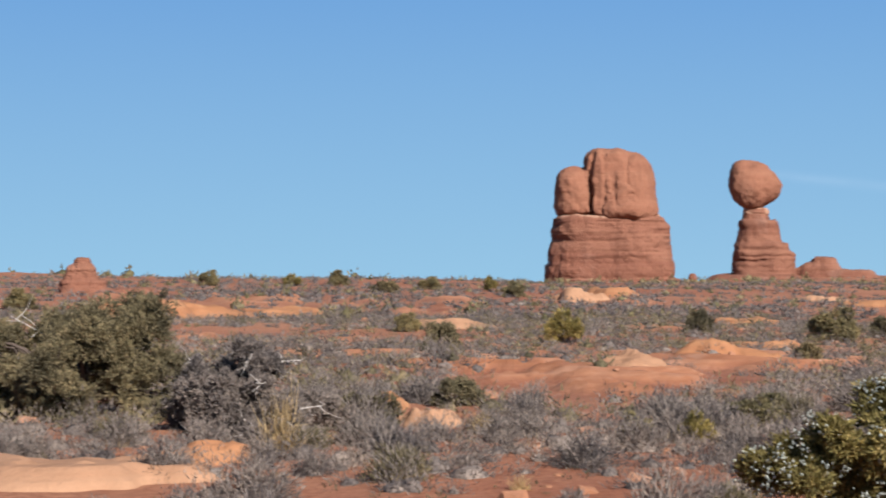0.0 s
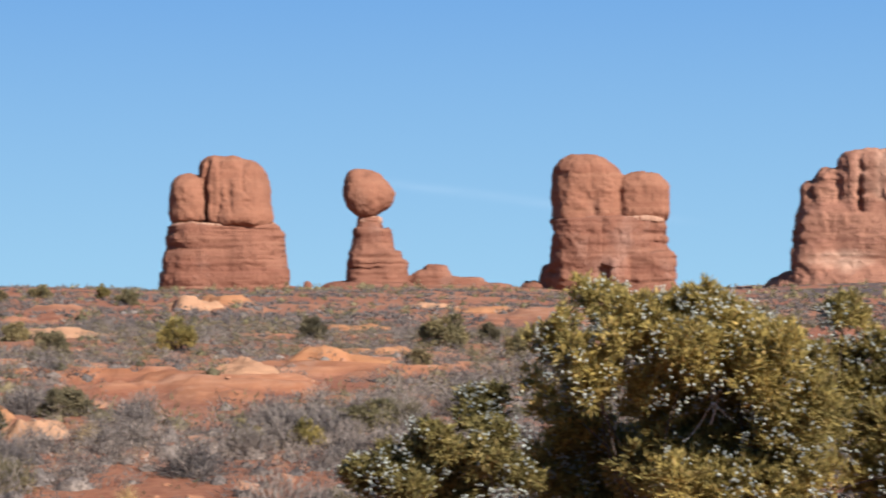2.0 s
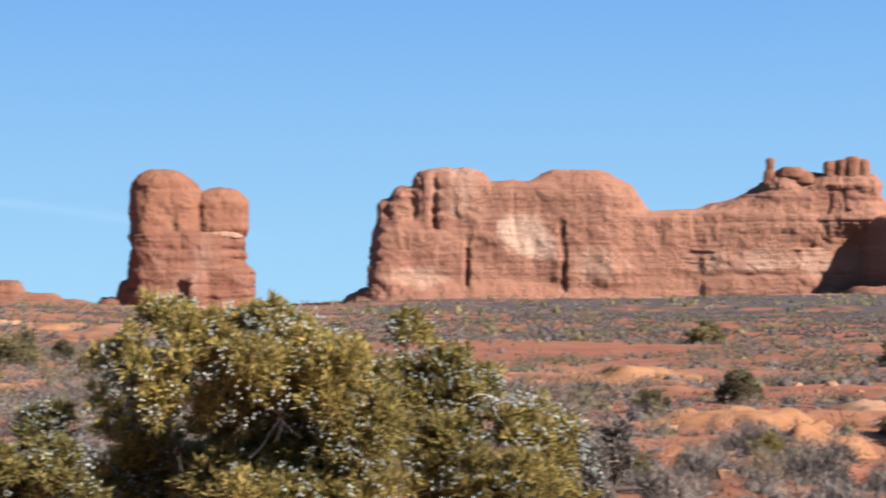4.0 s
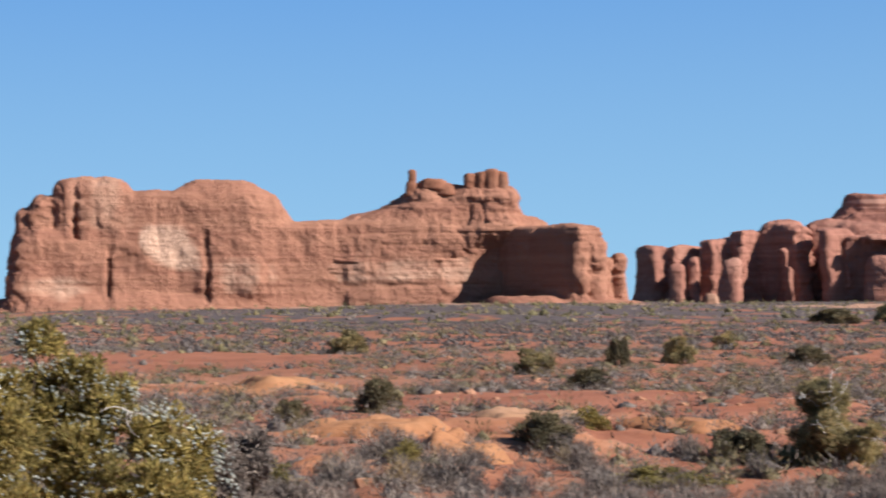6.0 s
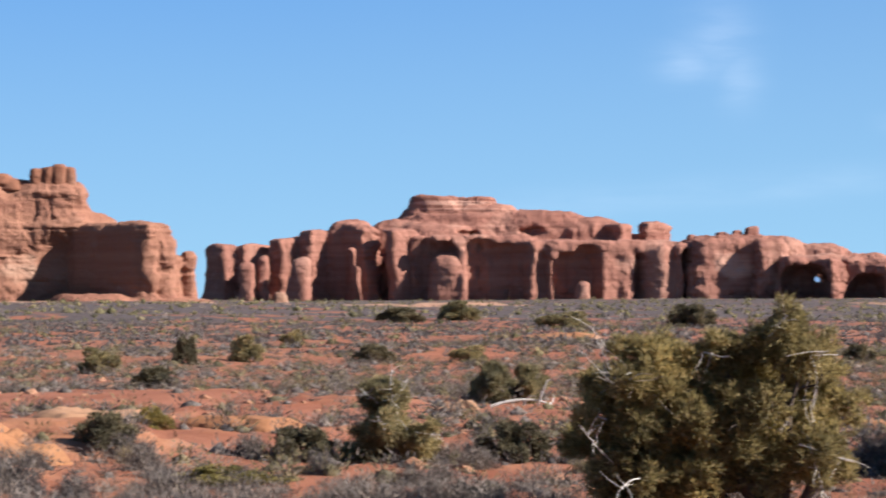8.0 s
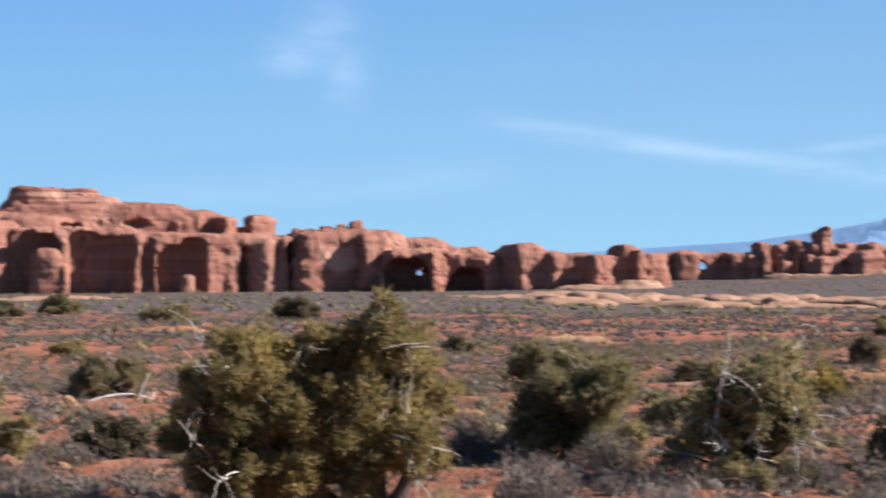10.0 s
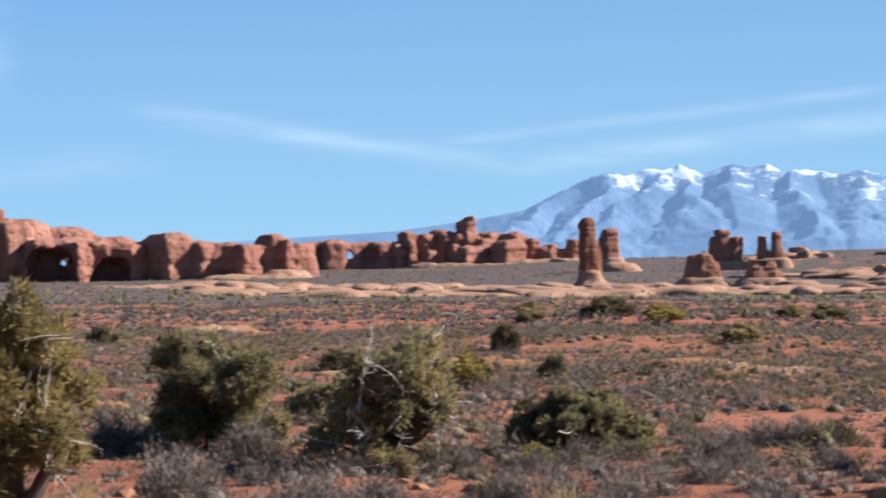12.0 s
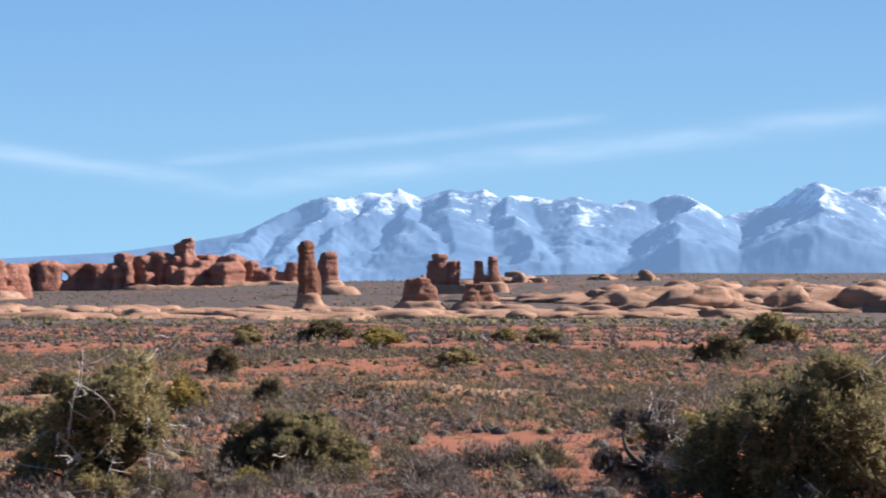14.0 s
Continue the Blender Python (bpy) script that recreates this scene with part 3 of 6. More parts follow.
rock("talus", FAR_RED, 56.718, -0.294, 844, 0.25, [(-110, -66, 225, 22, -30, 5, 6, 0.5), (-335, -10, 44, 44, -30, 12, 9, 0.7), (120, -56, 120, 16, -30, 4, 5, 0.5), (-290, -64, 20, 12, -20, 16, 8, 0.4), (-240, -70, 14, 10, -20, 13, 6, 0.4)], rough=3.2, ledge=1.6, seed=45, step=2.8, blend=8, parent=o)

# ridge with hoodoos and a fin
o = rock_thing("sandstone_ridge", "layered red sandstone ridge crowned by a spike and small towers", 63.8, 844)
rock("ridge", FAR_RED, 63.823, -0.138, 844, 0.25, [
    (-205, 36, 205, 74, -30, 148, 12, 0.04, 4, 8), (20, 84, 190, 86, -30, 134, 16, 0.04, 9, 8), (-60, 76, 120, 74, 100, 163, 16, 0.12, 9), (50, 76, 120, 80, 100, 156, 18, 0.06, 9, 5), (-22, 70, 90, 70, 130, 186, 24, 0.18), (-8, 60, 66, 60, 160, 208, 22, 0.35),
    (84, 56, 38, 60, 120, 203, 14, 0.45), (70, 40, 44, 40, 190, 205, 6, 0.3), (-28, 30, 26, 24, 196, 218, 8, 0.3)],
    rough=3.6, ledge=2.6, seed=51, step=2.6, blend=24, parent=o,
    stains=[(-180, 60, 70, 30, 0.3), (-60, 60, 60, 26, 0.4), (20, 50, 30, 40, 0.4), (-120, 110, 60, 12, -0.4)])
rock("hoodoo", SLICK, 63.823, -0.138, 844, 0.25, [(-64, 10, 9, 9, 190, 218, 4, 0.3), (-62, 10, 9, 9, 212, 240, 7, -0.2)], rough=1.4, ledge=0.5, seed=53, step=1.8, blend=3, parent=o)
rock("crest", SLICK, 63.823, -0.138, 844, 0.25, [(-24, 10, 20, 16, 200, 222, 7, 0.2), (-2, 10, 14, 14, 190, 212, 6, 0.3)], rough=2, ledge=1.2, seed=54, step=2, blend=4, parent=o)
rock("castle_crag", SLICK, 63.823, -0.138, 844, 0.25, [(42, 12, 11, 14, 190, 232, 5, 0.15), (61, 10, 10, 14, 195, 235, 5, 0.05), (81, 10, 13, 16, 190, 239, 6, 0.05), (101, 12, 10, 14, 190, 235, 5, 0.15), (72, 22, 38, 14, 180, 222, 6, 0.15)], rough=1.6, ledge=1.3, seed=55, step=2, blend=3, parent=o)
rock("fin", FAR_RED, 63.823, -0.138, 844, 0.25, [
    (172, -20, 46, 124, -30, 137, 18, -0.10, 38, 5), (206, -96, 20, 50, -30, 139, 18, 0.05, 38), (252, -84, 24, 36, -30, 106, 14, 0.1), (274, -50, 14, 26, -30, 80, 7, 0.1), (302, -40, 12, 20, -30, 88, 8, 0.1), (288, -30, 26, 24, -30, 60, 6, 0.1),
    (240, -80, 90, 60, -30, 6, 6, 0.4), (130, -110, 60, 50, -30, 14, 10, 0.5)],
    rough=3.0, ledge=2.2, seed=57, step=3.0, blend=5, parent=o)
o = rock_thing("sand_cone", "small pale sandstone cone on the plain", 71.7, 850)
rock("cone", PALE, 71.70, -0.46, 850, 0.25, [(0, 0, 10, 10, -14, 36, 5, 1.2), (0, 0, 20, 18, -14, 10, 5, 0.6)], rough=1.6, ledge=1, seed=59, step=2, blend=4, parent=o)
# red ledge by the start
o = rock_thing("rock_outcrop", "small red sandstone outcrop on a sandy rise", 18.3, 180)
rock("outcrop", RED, 18.3, -0.95, 180, 0.0533, [(0, 0, 38, 30, -20, 34, 8, 0.35), (-6, 0, 24, 22, 20, 56, 6, 0.3), (-2, 0, 15, 15, 45, 68, 5, 0.2), (60, 10, 70, 40, -30, 16, 10, 0.5), (-60, 10, 30, 30, -30, 10, 8, 0.5)], rough=3.0, ledge=3.0, seed=60, step=2.4, blend=4, parent=o)

# great cliffs: fins that turn one face into the sun and one away from it
def fin(u, w, left, right, z, rnd, turn=45.0, flare=0.04, p=7.0):
    """Row for tower(): a fin whose near corner stands at (u, w); left and right are the widths that its two faces show."""
    c, s = math.cos(radians(turn)), math.sin(radians(turn))
    ru, rw = right / (2 * c), left / (2 * s)
    return (u + ru * c - rw * s, w + ru * s + rw * c, ru, rw, -20, z, min(rnd, ru * 0.6, rw * 0.6), flare, turn, p)


o = rock_thing("sandstone_cliffs", "row of red sandstone fins below a flat-capped mesa", 75.7, 1350)
rock("outer_wall", HAZY_RED, 75.66, -0.053, 1350, 0.4, [
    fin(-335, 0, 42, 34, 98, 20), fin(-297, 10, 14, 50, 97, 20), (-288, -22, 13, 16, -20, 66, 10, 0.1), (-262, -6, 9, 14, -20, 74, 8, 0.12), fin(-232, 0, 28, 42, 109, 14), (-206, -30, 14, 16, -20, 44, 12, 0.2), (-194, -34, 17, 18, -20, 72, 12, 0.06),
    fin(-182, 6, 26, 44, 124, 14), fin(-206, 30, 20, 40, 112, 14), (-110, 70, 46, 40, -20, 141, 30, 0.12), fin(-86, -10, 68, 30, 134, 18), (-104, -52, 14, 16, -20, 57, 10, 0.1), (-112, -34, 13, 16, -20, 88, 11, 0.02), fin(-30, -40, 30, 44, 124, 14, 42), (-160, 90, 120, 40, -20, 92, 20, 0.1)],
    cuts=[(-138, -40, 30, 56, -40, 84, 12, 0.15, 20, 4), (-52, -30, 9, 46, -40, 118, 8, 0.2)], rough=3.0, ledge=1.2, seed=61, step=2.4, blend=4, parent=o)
rock("wall", HAZY_RED, 75.66, -0.053, 1350, 0.4, [
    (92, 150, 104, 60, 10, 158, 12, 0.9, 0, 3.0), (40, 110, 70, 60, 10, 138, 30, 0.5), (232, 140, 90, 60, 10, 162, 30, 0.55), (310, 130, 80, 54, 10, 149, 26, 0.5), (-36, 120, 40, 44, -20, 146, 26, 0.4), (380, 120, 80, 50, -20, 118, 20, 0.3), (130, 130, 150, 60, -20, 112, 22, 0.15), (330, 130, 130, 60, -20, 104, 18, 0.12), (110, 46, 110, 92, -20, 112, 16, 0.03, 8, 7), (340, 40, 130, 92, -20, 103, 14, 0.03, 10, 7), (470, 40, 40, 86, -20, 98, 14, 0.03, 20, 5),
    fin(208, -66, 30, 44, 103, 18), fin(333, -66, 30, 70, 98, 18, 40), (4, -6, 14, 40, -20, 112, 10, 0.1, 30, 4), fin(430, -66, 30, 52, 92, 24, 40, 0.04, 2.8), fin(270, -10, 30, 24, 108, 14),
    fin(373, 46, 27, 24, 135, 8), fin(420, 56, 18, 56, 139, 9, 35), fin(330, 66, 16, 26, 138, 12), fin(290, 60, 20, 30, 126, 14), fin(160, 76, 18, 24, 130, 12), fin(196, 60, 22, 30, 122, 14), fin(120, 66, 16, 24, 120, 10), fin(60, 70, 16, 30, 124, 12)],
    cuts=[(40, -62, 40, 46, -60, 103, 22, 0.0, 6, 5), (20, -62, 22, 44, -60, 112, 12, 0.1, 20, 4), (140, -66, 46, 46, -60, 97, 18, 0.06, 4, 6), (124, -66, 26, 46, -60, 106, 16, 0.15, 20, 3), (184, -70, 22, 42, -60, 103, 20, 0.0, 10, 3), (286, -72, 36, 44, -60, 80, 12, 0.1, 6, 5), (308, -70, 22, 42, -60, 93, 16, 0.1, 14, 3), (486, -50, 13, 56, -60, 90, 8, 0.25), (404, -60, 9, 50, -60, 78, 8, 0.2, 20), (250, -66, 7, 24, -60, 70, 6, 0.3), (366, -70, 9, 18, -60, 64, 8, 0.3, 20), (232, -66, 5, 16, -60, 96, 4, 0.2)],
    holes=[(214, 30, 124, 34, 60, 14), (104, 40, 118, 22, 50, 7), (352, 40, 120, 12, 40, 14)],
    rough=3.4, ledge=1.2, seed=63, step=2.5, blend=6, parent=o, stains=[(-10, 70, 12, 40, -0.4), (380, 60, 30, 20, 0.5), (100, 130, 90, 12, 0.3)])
rock("buttress", HAZY_RED, 75.66, -0.053, 1350, 0.4, [(60, -30, 30, 28, -20, 80, 26, 0.06), (86, -44, 10, 16, -20, 50, 9, 0.15)], rough=2.4, ledge=0.8, seed=64, step=2.2, blend=4, parent=o)
rock("buttress", HAZY_RED, 75.66, -0.053, 1350, 0.4, [(296, -74, 12, 16, -20, 31, 10, 0.1)], rough=2.0, ledge=0.8, seed=66, step=2.2, blend=4, parent=o)
rock("mesa_cap", HAZY_RED, 75.66, -0.053, 1350, 0.4, [(44, 154, 46, 40, 150, 189, 6, 0.15, 0, 4), (100, 158, 50, 36, 150, 188, 5, 0.2, 0, 4), (150, 156, 34, 30, 146, 174, 6, 0.4), (90, 160, 100, 46, 140, 168, 5, 0.3, 0, 4)], rough=3.4, ledge=2.4, seed=65, step=2.4, blend=4, parent=o, stains=[(70, 176, 80, 5, 0.9), (90, 164, 110, 3, 0.5)])
rock("ledge", PALE, 75.66, -0.053, 1350, 0.4, [(360, -84, 40, 14, -20, -6, 4, 0.4), (520, -70, 80, 14, -20, -8, 4, 0.4), (330, -60, 150, 12, -20, -12, 4, 0.3)], rough=1.6, ledge=0.6, seed=67, step=2.6, blend=4, parent=o)

o = rock_thing("sandstone_cliffs", "weathered red sandstone cliff with alcoves, sloping down to a low end", 86, 1350)
rock("wall", HAZY_RED, 85.967, -0.035, 1350, 0.4, [
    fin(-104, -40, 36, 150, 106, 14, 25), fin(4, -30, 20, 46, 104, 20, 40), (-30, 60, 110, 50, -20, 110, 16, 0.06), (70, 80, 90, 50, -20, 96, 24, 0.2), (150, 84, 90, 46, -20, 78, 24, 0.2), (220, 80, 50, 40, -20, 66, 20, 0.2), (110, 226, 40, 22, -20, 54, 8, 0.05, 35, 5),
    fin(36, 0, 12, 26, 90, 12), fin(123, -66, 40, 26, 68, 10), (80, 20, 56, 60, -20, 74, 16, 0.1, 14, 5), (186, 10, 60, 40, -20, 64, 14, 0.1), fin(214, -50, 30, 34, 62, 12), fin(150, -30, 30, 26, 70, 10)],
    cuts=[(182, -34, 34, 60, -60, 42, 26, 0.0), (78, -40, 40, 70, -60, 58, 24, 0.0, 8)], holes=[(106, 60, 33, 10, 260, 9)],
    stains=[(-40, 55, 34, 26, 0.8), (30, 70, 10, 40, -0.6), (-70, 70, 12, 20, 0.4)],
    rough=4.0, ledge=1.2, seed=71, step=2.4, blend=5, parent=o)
rock("crest", HAZY_RED, 85.967, -0.035, 1350, 0.4, [(-118, 40, 7, 6, 98, 114, 4, 0.3), (-66, 40, 9, 9, 98, 116, 4, 0.3), (-40, 40, 8, 8, 98, 121, 5, 0.3), (-12, 40, 12, 10, 98, 126, 5, 0.2), (-25, 40, 50, 14, 95, 112, 7, 0.5)], rough=2.4, ledge=1.2, seed=73, twist=20, step=2.0, blend=4, parent=o)

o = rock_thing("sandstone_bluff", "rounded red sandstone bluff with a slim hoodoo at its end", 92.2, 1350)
rock("bluff", HAZY_RED, 92.228, 0.10, 1350, 0.4, [(-122, 10, 12, 34, -20, 64, 6, 0.05), (-92, 0, 30, 44, -20, 75, 16, 0.06), (-36, 6, 26, 40, -20, 63, 14, 0.06), (6, 20, 22, 36, -20, 60, 10, 0.06), (44, 0, 30, 36, -20, 56, 14, 0.06), (88, 20, 24, 30, -20, 74, 14, 0.1), (116, -10, 9, 10, -20, 66, 5, 0.3), (136, 30, 30, 30, -20, 58, 10, 0.2), (20, 40, 130, 20, -20, 52, 8, 0.1)], rough=3.4, ledge=1.8, seed=81, twist=36, step=2.6, blend=6, parent=o)
rock("apron", PALE, 92.228, 0.0, 1350, 0.4, [(70, -60, 90, 60, -30, 6, 8, 0.6), (118, -30, 34, 34, -30, 16, 8, 0.9), (30, -60, 50, 40, -30, 2, 8, 0.6)], rough=3.4, ledge=1.6, seed=83, step=3.0, blend=10, parent=o)

o = rock_thing("sandstone_wall", "far red sandstone wall pierced by a window arch", 96.1, 1688)
rock("wall", HAZY_RED, 96.12, 0.508, 1688, 0.5, [(-60, 10, 34, 24, -20, 36, 8, 0.05), (-28, -6, 22, 24, -20, 38, 8, 0.06), (14, 10, 44, 20, -20, 34, 8, 0.05), (64, 8, 30, 24, -20, 34, 8, 0.05), (88, -4, 14, 22, -20, 30, 8, 0.1)], holes=[(2, 0, 11, 5, 60, 8), (5, 0, 8, 5, 60, 5)], cuts=[(38, -20, 16, 22, -5, 22, 8, 0), (-60, -24, 12, 22, -5, 26, 6, 0)], rough=3.2, ledge=1.6, seed=85, twist=20, step=2.2, blend=6, parent=o)

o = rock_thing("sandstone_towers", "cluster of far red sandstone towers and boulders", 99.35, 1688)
rock("crag", HAZY_RED, 99.347, 0.556, 1688, 0.5, [(-88, 10, 12, 18, -20, 52, 8, 0.25), (-82, -16, 8, 10, -20, 34, 5, 0.1), (-58, 16, 14, 20, -20, 46, 10, 0.2), (-28, 20, 15, 20, -20, 55, 10, 0.35), (0, 24, 22, 22, -20, 50, 12, 0.3), (14, 20, 13, 16, -20, 72, 9, 0.5), (21, 20, 8, 12, 30, 78, 5, 0.3), (50, 16, 30, 24, -20, 38, 14, 0.2), (96, 16, 16, 22, -20, 49, 14, 0.3), (60, 26, 20, 20, -20, 50, 14, 0.3), (88, -20, 26, 22, -20, 34, 16, 0.2), (30, -20, 30, 16, -20, 24, 10, 0.3), (-8, -24, 7, 8, -20, 27, 5, 0.1), (-46, -26, 10, 8, -20, 16, 6, 0.3), (128, 10, 11, 14, -20, 36, 8, 0.4), (150, 14, 12, 12, -20, 22, 6, 0.3), (168, 14, 10, 12, -20, 28, 6, 0.3), (206, 10, 9, 12, -20, 35, 6, 0.3), (190, 16, 40, 14, -20, 18, 6, 0.2)], rough=3.2, ledge=2.0, seed=87, twist=38, step=2.2, blend=4, parent=o)
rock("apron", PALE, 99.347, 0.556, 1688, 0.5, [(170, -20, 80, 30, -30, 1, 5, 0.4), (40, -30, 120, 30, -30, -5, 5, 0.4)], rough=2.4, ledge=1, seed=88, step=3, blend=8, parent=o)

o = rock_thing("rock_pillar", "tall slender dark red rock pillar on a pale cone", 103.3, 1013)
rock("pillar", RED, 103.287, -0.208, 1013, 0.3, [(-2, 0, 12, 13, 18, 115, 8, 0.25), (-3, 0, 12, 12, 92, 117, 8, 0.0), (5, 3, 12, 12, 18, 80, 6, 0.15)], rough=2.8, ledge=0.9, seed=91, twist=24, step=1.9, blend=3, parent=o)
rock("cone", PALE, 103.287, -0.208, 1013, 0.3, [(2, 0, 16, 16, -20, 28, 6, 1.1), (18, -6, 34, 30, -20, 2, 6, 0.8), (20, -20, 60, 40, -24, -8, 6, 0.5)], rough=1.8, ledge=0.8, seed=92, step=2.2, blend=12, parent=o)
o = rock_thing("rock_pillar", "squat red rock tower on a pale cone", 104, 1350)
rock("tower", HAZY_RED, 103.963, 0.386, 1350, 0.4, [(-4, 0, 14, 14, 8, 63, 6, 0.1), (-14, 2, 8, 12, 8, 54, 5, 0.2)], rough=1.8, ledge=1.2, seed=93, twist=24, step=1.9, blend=3, parent=o)
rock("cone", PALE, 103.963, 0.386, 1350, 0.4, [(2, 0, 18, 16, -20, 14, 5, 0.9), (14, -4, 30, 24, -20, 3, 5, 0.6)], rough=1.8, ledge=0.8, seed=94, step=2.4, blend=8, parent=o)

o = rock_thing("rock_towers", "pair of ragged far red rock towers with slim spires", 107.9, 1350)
rock("broad_tower", HAZY_RED, 107.863, 0.454, 1350, 0.4, [(-36, 0, 12, 14, -10, 58, 5, 0.15), (-50, 0, 8, 12, -10, 46, 4, 0.2), (-12, 0, 11, 14, -10, 46, 4, 0.15), (-30, 6, 30, 14, -10, 34, 5, 0.1)], rough=3.0, ledge=2.2, seed=95, twist=26, step=2.0, blend=3, parent=o)
rock("spire", HAZY_RED, 107.863, 0.454, 1350, 0.4, [(32, 0, 7, 8, -10, 45, 3, 0.2), (58, 0, 8, 9, -10, 54, 4, 0.15), (45, 2, 20, 8, -10, 18, 4, 0.2)], rough=1.8, ledge=1.4, seed=96, twist=26, step=1.9, blend=3, parent=o)
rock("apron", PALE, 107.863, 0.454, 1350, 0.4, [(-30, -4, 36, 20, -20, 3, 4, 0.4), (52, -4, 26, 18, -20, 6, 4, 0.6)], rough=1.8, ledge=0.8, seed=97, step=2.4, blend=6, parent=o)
for az_, el_, seed_, lab in ((106.59, 0.0, 98, "stubby layered red hoodoo with a shaded side"), (108.338, 0.0, 99, "stubby layered red hoodoo with a flat cap")):
    o = rock_thing("hoodoo", lab, az_, 1013)
    if seed_ == 98:
        sol = [(-12, 0, 9, 10, -10, 41, 4, 0.6), (8, 0, 12, 12, -10, 42, 6, 0.5), (10, 0, 5, 6, 30, 47, 3, 0.2), (18, -2, 10, 10, -10, 28, 5, 0.5), (0, 0, 22, 14, -14, 12, 5, 0.7)]
    else:
        sol = [(-6, 0, 15, 12, 15, 32, 4, 0.0), (15, 0, 11, 11, 13, 29, 4, 0.1), (2, 0, 19, 14, -12, 20, 6, 0.7), (26, 0, 10, 10, -12, 10, 5, 0.6)]
    rock("column", FAR_RED, az_, el_, 1013, 0.3, sol, twist=22, rough=2.6, ledge=2.2, seed=seed_, step=1.9, blend=3, parent=o)
    rock("apron", PALE, az_, el_ - 0.05, 1013, 0.3, [(4, -4, 38, 26, -20, 3, 5, 0.6)], rough=1.8, ledge=0.8, seed=seed_ + 20, step=2.4, blend=6, parent=o)


# ---- far mountains ----
def snow_material():
    m, n, l, b = material("snowy_mountain", 0.9)
    geo = n.new("ShaderNodeNewGeometry")
    pos = geo.outputs["Position"]
    sep = node(n, l, "ShaderNodeSeparateXYZ", {"Vector": pos}).outputs["Z"]
    big = noise_tex(n, l, pos, 0.006, 6.0, 0.62)
    small = noise_tex(n, l, mapped(n, l, pos, (1, 1, 0.45)), 0.03, 8.0, 0.74)
    # haze is put into the bare slopes' colour, which turns them blue
    hazy_slope = mix(n, l, ramp(n, l, big, [(0.4, (0, 0, 0)), (0.6, (1, 1, 1))]), (0.032, 0.063, 0.108), (0.063, 0.105, 0.161))
    level = node(n, l, "ShaderNodeMapRange", {"Value": sep, "From Min": 90.0, "From Max": 250.0, "To Min": -0.38, "To Max": 0.05}).outputs["Result"]
    add = n.new("ShaderNodeMath")
    l.new(level, add.inputs[0])
    add2 = n.new("ShaderNodeMath")
    l.new(big, add2.inputs[0])
    l.new(small, add2.inputs[1])
    l.new(add2.outputs["Value"], add.inputs[1])
    snow = ramp(n, l, node(n, l, "ShaderNodeMath", {0: add.outputs["Value"], 1: -0.5}).outputs["Value"], [(0.47, (0, 0, 0)), (0.60, (0.85, 0.85, 0.85))])
    l.new(mix(n, l, snow, hazy_slope, (0.525, 0.560, 0.595)), b.inputs["Base Color"])
    # glow for thirty kilometres of lit air in front of a far backdrop
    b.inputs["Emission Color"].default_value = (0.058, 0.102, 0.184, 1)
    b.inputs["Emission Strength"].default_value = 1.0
    return m


def soft_line(line):
    """The crest line, smoothed over some degrees."""
    for k in range(3):
        line = np.convolve(np.pad(line, 16, mode="edge"), np.ones(33) / 33, mode="valid")
    return line


